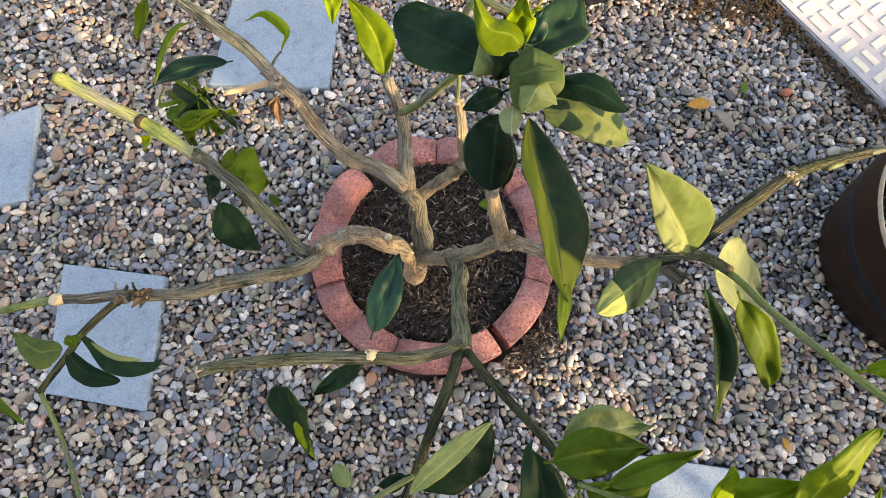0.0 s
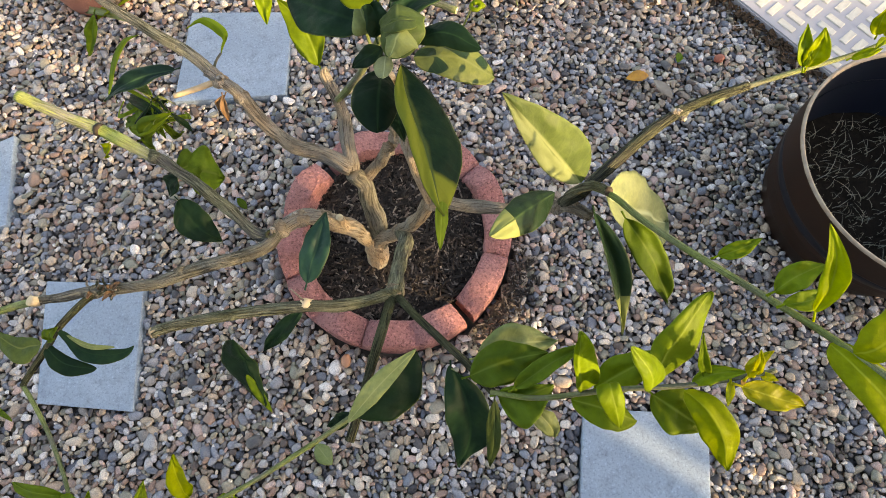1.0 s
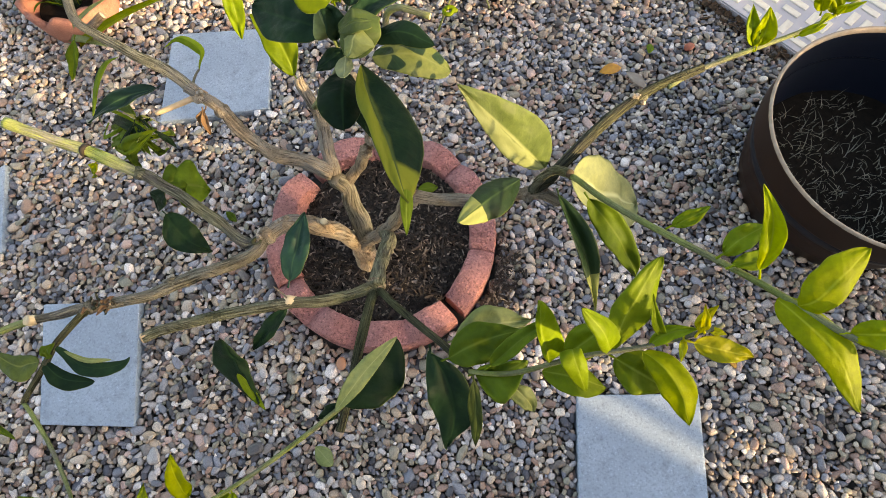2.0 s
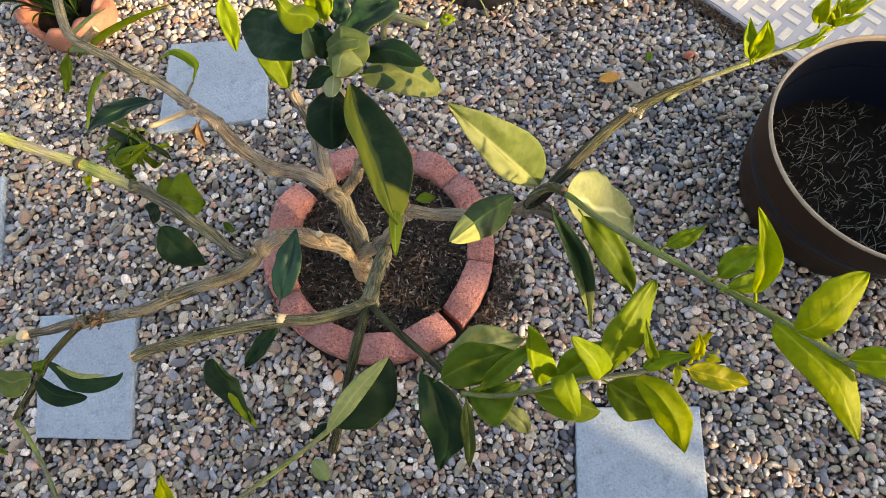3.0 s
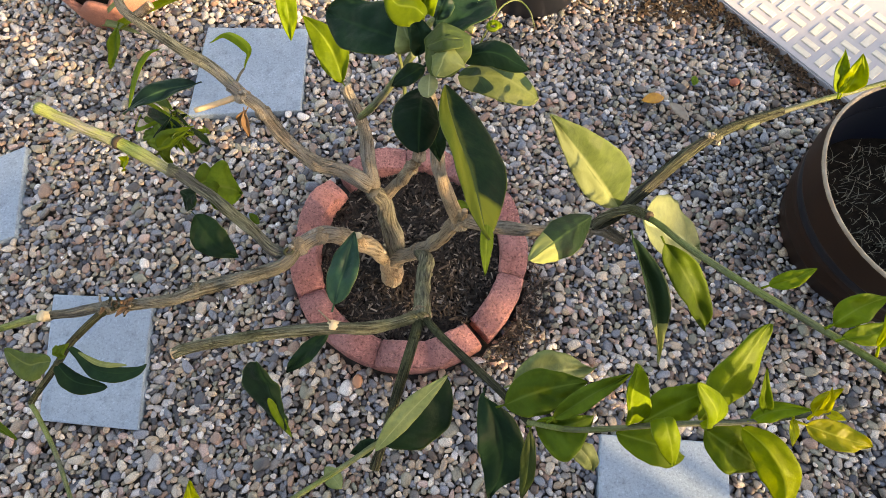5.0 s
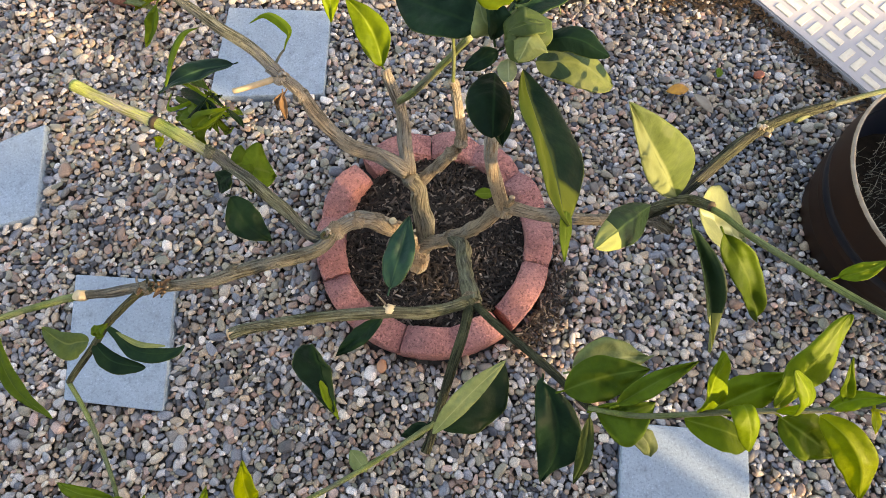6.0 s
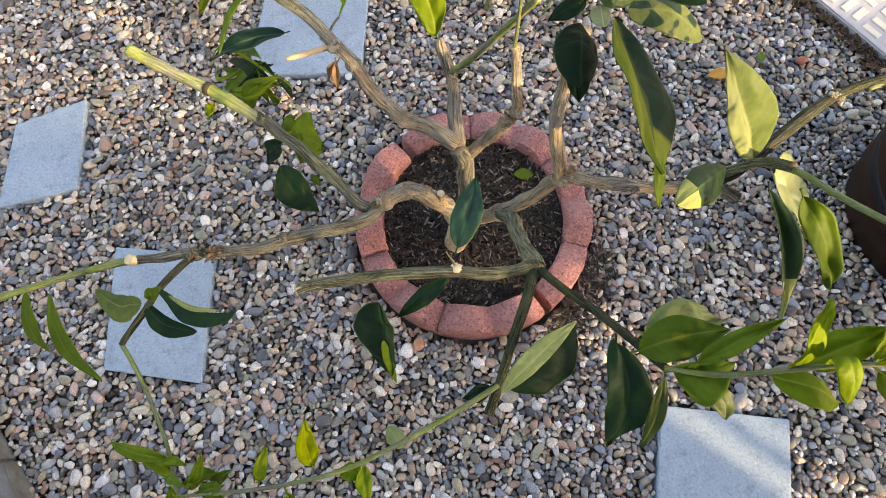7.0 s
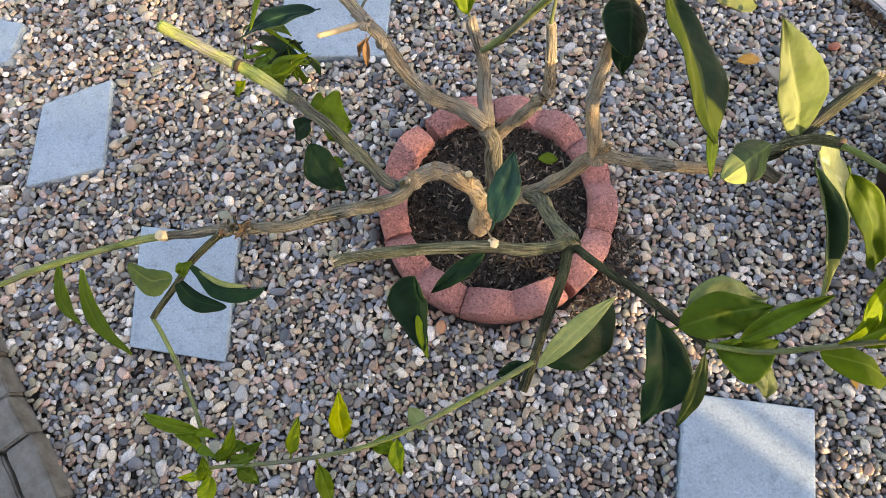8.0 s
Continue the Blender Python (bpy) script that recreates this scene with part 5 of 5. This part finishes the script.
blade((0.263, 0.182, 0.705), (0.160, 0.208, 0.858), (-0.020, -0.014, 0.004), (0.034, 0.014, 0.004), "half_sunlit", branch_stub, [(0.222, 0.189, 0.770)], 0.70, 0.9, 0.12, 0.02)
blade((0.232, 0.172, 0.704), (0.147, 0.107, 0.750), (0.006, -0.022, -0.010), (-0.008, 0.018, -0.004), "lit_tipped", branch_stub, [(0.190, 0.139, 0.735)], 0.9, 0.7, 0.1)
blade((0.062, 0.246, 0.866), (0.066, 0.312, 0.862), (-0.021, 0.0, -0.014), (0.023, -0.004, -0.006), "cupped", branch_twig, [(0.066, 0.262, 0.884), (0.068, 0.288, 0.887)], 0.85, 0.5, 0.25)
blade((0.074, 0.262, 0.890), (0.059, 0.237, 0.880), (0.013, -0.008, -0.006), (-0.016, 0.006, -0.008), "pale", branch_twig, [(0.068, 0.250, 0.892)], 0.55, 0.6, 0.3)
blade((0.085, 0.272, 0.886), (0.052, 0.268, 0.882), (0.004, -0.012, 0.004), (0.0, 0.006, 0.0), "cupped", branch_twig, [(0.068, 0.266, 0.893)], 0.8, 0.5, 0.2)
blade((0.054, 0.254, 0.862), (0.052, 0.225, 0.868), (0.008, 0.002, -0.002), (-0.010, 0.0, -0.002), "silver", branch_twig, (), 0.8, 0.5)
blade((0.047, 0.270, 0.822), (0.040, 0.196, 0.822), (0.019, 0.002, -0.010), (-0.027, 0.002, 0.002), "dark", branch_twig, [(0.043, 0.232, 0.832)], 1.1, 0.55, 0.1)
blade((0.082, 0.272, 0.862), (0.143, 0.246, 0.872), (0.004, 0.012, 0.002), (-0.003, -0.008, -0.009), "dark", branch_twig, [(0.112, 0.264, 0.876)], 0.9, 0.6, 0.1)
blade((0.080, 0.254, 0.856), (0.158, 0.244, 0.832), (0.002, 0.022, -0.002), (-0.004, -0.021, -0.006), "shadow_spotted", branch_twig, [(0.120, 0.254, 0.854)], 1.05, 0.5, 0.05)
blade((0.052, 0.300, 0.845), (0.030, 0.318, 0.868), (0.010, 0.016, 0.010), (-0.012, -0.016, 0.006), "dark", branch_twig, [(0.036, 0.296, 0.860)], 0.8, 0.5, -0.6)
blade((0.053, 0.265, 0.921), (0.018, 0.296, 0.932), (-0.002, -0.014, -0.006), (0.004, 0.013, -0.002), "young", branch_twig, [(0.045, 0.272, 0.924), (0.029, 0.277, 0.925)], 0.8, 0.5, 0.25)
blade((-0.263, 0.545, 0.524), (-0.322, 0.591, 0.538), (-0.004, -0.009, -0.004), (0.004, 0.008, -0.004), "young", branch_ul, [(-0.255, 0.574, 0.541), (-0.290, 0.600, 0.549)], 0.8, 0.7, 0.2)
blade((-0.415, 0.602, 0.519), (-0.477, 0.507, 0.484), (0.006, -0.004, 0.002), (-0.006, 0.004, 0.0), "mid", branch_ul, [(-0.443, 0.593, 0.515), (-0.464, 0.557, 0.503)], 0.9, 0.7, 0.3)
blade((-0.016, -0.066, 0.628), (0.056, 0.008, 0.650), (-0.003, 0.003, 0.0), (0.030, -0.026, -0.016), "dark", branch_down, [(0.022, -0.030, 0.644)], 0.95, 0.65, 0.12)
blade((-0.026, -0.070, 0.636), (0.059, 0.006, 0.662), (-0.009, 0.009, 0.002), (0.007, -0.008, 0.0), "pale", branch_down, [(0.016, -0.030, 0.656)], 0.85, 0.8, 0.1)
blade((-0.167, 0.035, 0.634), (-0.158, -0.042, 0.531), (0.007, 0.003, 0.004), (-0.043, 0.007, -0.024), "dark", branch_cut, (), 0.92, 0.75, 0.12)
blade((-0.165, -0.004, 0.588), (-0.154, -0.050, 0.514), (0.005, 0.002, 0.0), (-0.006, -0.003, 0.0), "mid", branch_cut, (), 0.8, 0.7, 0.1)
blade((0.301, 0.176, 0.679), (0.420, 0.178, 0.555), (0.023, 0.051, -0.000), (-0.009, -0.063, 0.022), "silver", branch_stub, (), 0.95, 0.6, 0.08, 0.03)
blade((0.290, -0.062, 0.817), (0.3249, -0.1277, 0.7891), (-0.010, -0.004, -0.014), (0.015, 0.006, 0.001), "yellow", shoot_low, [(0.2956, -0.0667, 0.8185), (0.3057, -0.0804, 0.8216), (0.3159, -0.0999, 0.8138)], 0.85, 0.7, 0.15)
blade((-0.801, 0.113, 0.374), (-0.777, 0.019, 0.320), (0.013, 0.004, 0.010), (-0.014, -0.003, 0.002), "mid", shoot_long, [(-0.801, 0.070, 0.358), (-0.796, 0.040, 0.335)], 0.9, 0.7, 0.3)
blade((-0.757, 0.107, 0.377), (-0.677, -0.032, 0.319), (0.012, 0.006, 0.008), (-0.012, -0.006, 0.004), "mid", shoot_long, [(-0.750, 0.065, 0.365), (-0.730, 0.015, 0.342)], 0.9, 0.7, 0.3)

# ---------------------------------------------------------------- fallen leaves and odd stones
def fallen(x, y, turn, length, width, material, label, z=0.014):
    bm = bmesh.new()
    uv = bm.loops.layers.uv.verify()
    N, rows = 10, []
    for i in range(N + 1):
        s = i / N
        w = 0.5 * width * math.sin(math.pi * s) ** 0.8
        rows.append([bm.verts.new(((s - 0.5) * length, q * w, 0.18 * w * abs(q) + 0.06 * length * math.sin(3 * s + x * 9))) for q in (-1, -0.5, 0, 0.5, 1)])
    for i in range(N):
        for j in range(4):
            f = bm.faces.new((rows[i][j], rows[i][j + 1], rows[i + 1][j + 1], rows[i + 1][j]))
            for lp, t in zip(f.loops, ((j / 2 - 1, i / N), (j / 2 - 0.5, i / N), (j / 2 - 0.5, (i + 1) / N), (j / 2 - 1, (i + 1) / N))):
                lp[uv].uv = t
    bmesh.ops.remove_doubles(bm, verts=bm.verts, dist=1e-6)
    bmesh.ops.solidify(bm, geom=bm.faces, thickness=0.0006)
    ob = part("fallen_leaf", bm, material, None, label)
    ob.location, ob.rotation_euler = (x, y, z), (0.1, 0.12, radians(turn))
    return tagged(ob, category="leaf")


fallen(0.664, 0.800, 8, 0.068, 0.034, dry_leaf, "curled dry orange leaf on the pebbles")
fallen(0.790, 0.855, 65, 0.045, 0.022, LEAF["mid"], "small green leaf fallen on the pebbles")
fallen(0.728, 0.755, -50, 0.075, 0.030, rim_mat, "dry beige leaf on the pebbles")
fallen(-0.420, 0.493, -50, 0.040, 0.020, LEAF["mid"], "small green leaf fallen on the pebbles")
fallen(-0.200, -0.131, -50, 0.060, 0.040, LEAF["pale"], "pale green leaf fallen on the pebbles")
fallen(0.108, 0.485, 5, 0.055, 0.030, LEAF["mid"], "green leaf lying on the mulch", 0.052)
fallen(0.765, -0.040, 100, 0.030, 0.016, dry_leaf, "small yellow leaf scrap on the pebbles")

# seedling beside the black pot
sprig = thing("trailing_sprig", "pale green trailing sprig with a curled tip at the black pot", "plant", (0.25, 1.02, 0.0))
bm = bmesh.new()
tube(bm, [(-0.056, -0.015, 0.02), (-0.02, 0.005, 0.10), (0.010, 0.033, 0.12), (0.049, 0.047, 0.12), (0.080, 0.02, 0.11), (0.093, -0.02, 0.09)], 0.0035, 0.002, 8, 0.02)
part("stem", bm, stem_green, sprig)
bm = bmesh.new()
tube(bm, [(-0.023 + (0.019 - 0.0014 * q) * math.cos(q), -0.035 + (0.019 - 0.0014 * q) * math.sin(q), 0.11 + 0.0012 * q) for q in (0, 1, 2, 3, 4, 5, 6, 7, 8, 9)], 0.0070, 0.0045, 8, 0.02)
part("curled_tip", bm, LEAF["young"], sprig)
bm = bmesh.new()
tube(bm, [(-0.215, 0.03, -0.02), (-0.20, 0.02, 0.07), (-0.165, 0.0, 0.115), (-0.125, -0.024, 0.122), (-0.078, -0.052, 0.122)], 0.0095, 0.010, 10, 0.04, cut_index=1)
part("stub", bm, [stem_green, cut_wood], sprig, "green stub with a white cut")

# ---------------------------------------------------------------- grass in the tub
grass = thing("grass_tufts", "sparse thin grey-green grass blades in the tub", "grass", (1.150, 0.378, 0.065), kind="stuff")
bm = bmesh.new()
rng = random.Random(9)
for _ in range(620):
    a, r = rng.uniform(0, 6.283), 0.222 * math.sqrt(rng.random())
    p = Vector((r * math.cos(a), r * math.sin(a), 0))
    h, lean_a, ln = rng.uniform(0.010, 0.042), rng.uniform(0, 6.283), rng.uniform(0.3, 1.4)
    d = Vector((math.cos(lean_a), math.sin(lean_a), 0))
    s = d.cross(Vector((0, 0, 1))) * 0.0015
    prev = None
    for i in range(5):
        t = i / 4
        c = p + d * (h * ln * t * t) + Vector((0, 0, h * t * (1 - 0.35 * t)))
        cur = (bm.verts.new(c - s * (1.05 - t)), bm.verts.new(c + s * (1.05 - t) + Vector((0, 0, 0.0004))))
        if prev:
            bm.faces.new((prev[0], prev[1], cur[1], cur[0]))
        prev = cur
ob = part("blades", bm, make_plain("grass_blade", (0.11, 0.13, 0.10), (0.30, 0.30, 0.24), 30, 0.5), grass)
ob["kind"] = "stuff"

# ---------------------------------------------------------------- bark mulch in the ring
rs = np.random.RandomState(3)


def boxes_mesh(name, centre, half, axis_x, axis_z, material):
    """Many small boxes in one mesh from arrays of centres, half sizes and axes."""
    k = len(centre)
    axis_y = np.cross(axis_z, axis_x)
    sg = np.array([(x, y, z) for x in (-1, 1) for y in (-1, 1) for z in (-1, 1)], float)
    v = centre[:, None] + sg[None, :, 0:1] * (axis_x * half[:, :1])[:, None] + sg[None, :, 1:2] * (axis_y * half[:, 1:2])[:, None] + sg[None, :, 2:3] * (axis_z * half[:, 2:])[:, None]
    v += rs.normal(0, 1, v.shape) * half.min(1)[:, None, None] * 0.25
    quads = np.array([(0, 1, 3, 2), (4, 6, 7, 5), (0, 4, 5, 1), (2, 3, 7, 6), (0, 2, 6, 4), (1, 5, 7, 3)])
    f = (quads[None] + 8 * np.arange(k)[:, None, None]).reshape(-1, 4)
    me = bpy.data.meshes.new(name)
    me.from_pydata(v.reshape(-1, 3).tolist(), [], f.tolist())
    me.materials.append(material)
    return new(name, me)


def unit(a):
    return a / np.linalg.norm(a, axis=1)[:, None]


K = 15000
r, a = 0.222 * np.sqrt(rs.rand(K)), rs.rand(K) * 6.2832
x, y = r * np.cos(a), r * np.sin(a)
spill = rs.rand(K) < 0.035
sa = radians(-32) + rs.normal(0, 0.22, spill.sum())
sr = 0.298 + np.abs(rs.normal(0, 0.03, spill.sum()))
x[spill], y[spill] = sr * np.cos(sa), sr * np.sin(sa)
ln = rs.gamma(2.0, 0.0020, K) + 0.0016
half = np.stack([ln, ln * rs.uniform(0.07, 0.20, K) + 0.0004, rs.uniform(0.0006, 0.0022, K)], 1)
ta = rs.rand(K) * 6.2832
ax = unit(np.stack([np.cos(ta), np.sin(ta), rs.normal(0, 0.28, K)], 1))
up = unit(np.stack([rs.normal(0, 0.35, K), rs.normal(0, 0.35, K), np.ones(K)], 1))
az = unit(up - ax * (up * ax).sum(1)[:, None])
z = np.where(spill, 0.012, 0.046 - 0.010 * (r / 0.22) ** 2 + rs.normal(0, 0.005, K))
mulch = boxes_mesh("bark_mulch", np.stack([x, y, z], 1), half, ax, az, chip_mat)
mulch.location = RING
tagged(mulch, "shredded dark brown bark mulch around the trunk", "mulch", kind="stuff")

# dark leaf litter caught along the plate's edge and behind the pebbles
K = 800
along = rs.rand(K) * 1.05 - 0.20
away = np.abs(rs.normal(0, 0.022, K)) + 0.004
e_dir = np.array([math.cos(radians(PT)), math.sin(radians(PT))])
n_dir = np.array([math.cos(radians(PT - 90)), math.sin(radians(PT - 90))])
spot = np.array([1.205, 0.746]) + along[:, None] * e_dir - away[:, None] * n_dir
heap = rs.rand(K) < 0.30
spot[heap] = np.array([0.80, 1.13]) + rs.normal(0, 1, (heap.sum(), 2)) * np.array([0.10, 0.045])
ln = rs.gamma(2.0, 0.0026, K) + 0.002
half = np.stack([ln, ln * rs.uniform(0.12, 0.5, K) + 0.0005, rs.uniform(0.0005, 0.0014, K)], 1)
ta = rs.rand(K) * 6.2832
ax = unit(np.stack([np.cos(ta), np.sin(ta), rs.normal(0, 0.2, K)], 1))
up = unit(np.stack([rs.normal(0, 0.35, K), rs.normal(0, 0.35, K), np.ones(K)], 1))
az = unit(up - ax * (up * ax).sum(1)[:, None])
litter = boxes_mesh("leaf_litter", np.column_stack([spot, 0.008 + rs.rand(K) * 0.006]), half, ax, az, litter_mat)
tagged(litter, "dark brown crumbled leaf litter along the white plate's edge", "leaf litter", kind="stuff")

# ---------------------------------------------------------------- pebbles
def round_cube(cuts):
    """A cube of cuts x cuts faces a side, blown up to the unit ball, without its hidden underside."""
    b = bmesh.new()
    bmesh.ops.create_cube(b, size=2)
    bmesh.ops.subdivide_edges(b, edges=list(b.edges), cuts=cuts - 1, use_grid_fill=True)
    bmesh.ops.delete(b, geom=[q for q in b.faces if q.calc_center_median().z < -0.7], context="FACES")
    b.verts.index_update()
    v = np.array([tuple(q.co) for q in b.verts])
    v = v / np.linalg.norm(v, axis=1)[:, None]
    f = np.array([[q.index for q in t.verts] for t in b.faces])
    b.free()
    return v, f


def inside(px, py, poly, grow):
    """Which points lie in a convex four-sided area, grown by some metres."""
    c = np.mean(poly, 0)
    ok = np.ones(len(px), bool)
    for i in range(4):
        p, q = np.array(poly[i]), np.array(poly[(i + 1) % 4])
        nrm = np.array([q[1] - p[1], p[0] - q[0]])
        nrm = nrm / np.linalg.norm(nrm)
        if (c - p) @ nrm > 0:
            nrm = -nrm
        ok &= (px - p[0]) * nrm[0] + (py - p[1]) * nrm[1] < grow
    return ok


def packed(x0, x1, y0, y1, sizes):
    """Places stones from large to small so that they lie close beside one another; gives x, y and radius."""
    cell, nests, out = 0.025, {}, []
    rng = random.Random(17)
    for radius, tries in sizes:
        for _ in range(tries):
            x, y = rng.uniform(x0, x1), rng.uniform(y0, y1)
            if (x - RING.x) ** 2 + (y - RING.y) ** 2 < 0.084 or abs(x) > 1.12 + 0.42 * (y + 0.4):
                continue
            r = radius * rng.uniform(0.86, 1.16)
            i, j = int(x // cell), int(y // cell)
            reach = 2 if r > 0.013 else 1
            if all((x - u) ** 2 + (y - v) ** 2 > (0.645 * (r + w)) ** 2 for di in range(-reach, reach + 1) for dj in range(-reach, reach + 1) for u, v, w in nests.get((i + di, j + dj), ())):
                nests.setdefault((i, j), []).append((x, y, r))
                out.append((x, y, r))
    return np.array(out)


def pebbles(name, x0, x1, y0, y1, spacing, z0, size, sub, label, spread=0.27, pack=None):
    gx, gy = np.meshgrid(np.arange(x0, x1, spacing), np.arange(y0, y1, spacing * 0.866))
    gx = gx + (np.arange(gx.shape[0]) % 2)[:, None] * spacing / 2
    px, py = gx.ravel(), gy.ravel()
    px = px + rs.uniform(-0.36, 0.36, len(px)) * spacing
    py = py + rs.uniform(-0.36, 0.36, len(py)) * spacing
    radius = size * np.exp(np.clip(rs.normal(0, spread, len(px)), -0.9, 0.75))
    if pack:
        px, py, radius = packed(x0, x1, y0, y1, pack).T
    keep = (np.hypot(px - RING.x, py - RING.y) > 0.296) & (np.abs(px) < 1.12 + 0.42 * (py + 0.4))
    for s in SLABS:
        keep &= ~inside(px, py, s, 0.004)
    keep &= ~((px - 1.205) * d_plate[0] + (py - 0.746) * d_plate[1] > 0.03)
    keep &= ~((px + 1.085) * out_dir.x + (py + 0.115) * out_dir.y > -0.002)
    keep &= np.hypot(px - 1.150, py - 0.378) > 0.205
    px, py, radius = px[keep], py[keep], radius[keep]
    k = len(px)
    v, f = round_cube(sub)
    a = radius * rs.uniform(1.0, 1.42, k)
    b = radius * rs.uniform(0.66, 1.02, k)
    c = b * rs.uniform(0.48, 0.82, k)
    ta = rs.rand(k) * 6.2832
    axx = unit(np.stack([np.cos(ta), np.sin(ta), rs.normal(0, 0.16, k)], 1))
    upv = unit(np.stack([rs.normal(0, 0.26, k), rs.normal(0, 0.26, k), np.ones(k)], 1))
    axz = unit(upv - axx * (upv * axx).sum(1)[:, None])
    axy = np.cross(axz, axx)
    # each stone is ground flat on a few sides of its own, with broad dents
    w1 = rs.normal(0, 1, (k, 3))
    ph = rs.rand(k) * 6.28
    q = np.repeat(v[None], k, 0) * (1 + 0.07 * np.sin(1.6 * v @ w1.T + ph)).T[:, :, None]
    q = np.sign(q) * np.abs(q) ** 0.87
    for cut in range(5):
        nrm = unit(rs.normal(0, 1, (k, 3)) * np.array([1, 1, 0.55]))
        far = (q * nrm[:, None]).sum(2) - rs.uniform(0.53, 0.98, k)[:, None]
        q = q - np.maximum(far, 0)[:, :, None] * nrm[:, None] * 0.92
    P = np.stack([px, py, z0 + rs.normal(0, 0.0042, k)], 1)
    co = P[:, None] + q[:, :, :1] * (axx * a[:, None])[:, None] + q[:, :, 1:2] * (axy * b[:, None])[:, None] + q[:, :, 2:] * (axz * c[:, None])[:, None]
    faces = (f[None] + len(v) * np.arange(k)[:, None, None]).reshape(-1, 4)
    me = bpy.data.meshes.new(name)
    me.vertices.add(k * len(v))
    me.vertices.foreach_set("co", co.reshape(-1).astype(np.float32))
    me.loops.add(len(faces) * 4)
    me.loops.foreach_set("vertex_index", faces.reshape(-1).astype(np.int32))
    me.polygons.add(len(faces))
    me.polygons.foreach_set("loop_start", np.arange(0, len(faces) * 4, 4, dtype=np.int32))
    me.polygons.foreach_set("use_smooth", np.ones(len(faces), bool))
    me.update(calc_edges=True)
    me.materials.append(pebble_mat)
    return tagged(new(name, me), label, "pebbles", kind="stuff")


d_plate = (math.cos(radians(PT - 90)), math.sin(radians(PT - 90)))
pebbles("pebble_bed", -1.65, 1.50, -0.50, 1.55, 0.0165, -0.0315, 0.0092, 2, "lower layer of mixed river pebbles")
pebbles("pebbles", -1.65, 1.50, -0.50, 1.55, 0.03, -0.005, 0.01, 3, "mixed grey, tan and white rounded river pebbles", pack=[(0.0168, 260), (0.0140, 1100), (0.0116, 4600), (0.0097, 15000), (0.0081, 42000), (0.0067, 100000), (0.0053, 190000)])


def odd_stone(x, y, size, colour, label):
    v, f = round_cube(4)
    bm = bmesh.new()
    vs = [bm.verts.new(Vector(q) * (1 + 0.12 * noise.noise(Vector(q) * 1.4 + Vector((x * 9, y * 9, 0))))) for q in v]
    for q in f:
        bm.faces.new([vs[i] for i in q])
    ob = part("pebble", bm, make_plain("stone_" + label.split()[0], colour, tuple(c * 0.7 for c in colour), 90, 0.55), None, label)
    ob.location, ob.scale, ob.rotation_euler = (x, y, 0.008), (size, size * 0.75, size * 0.5), (0, 0, x * 11)
    tagged(ob, category="pebble", group="odd coloured pebbles")


odd_stone(-0.151, 0.073, 0.0165, (0.60, 0.30, 0.18), "orange rounded pebble lying among grey ones")
odd_stone(0.906, 0.849, 0.017, (0.42, 0.12, 0.07), "brick-red rounded pebble lying among grey ones")
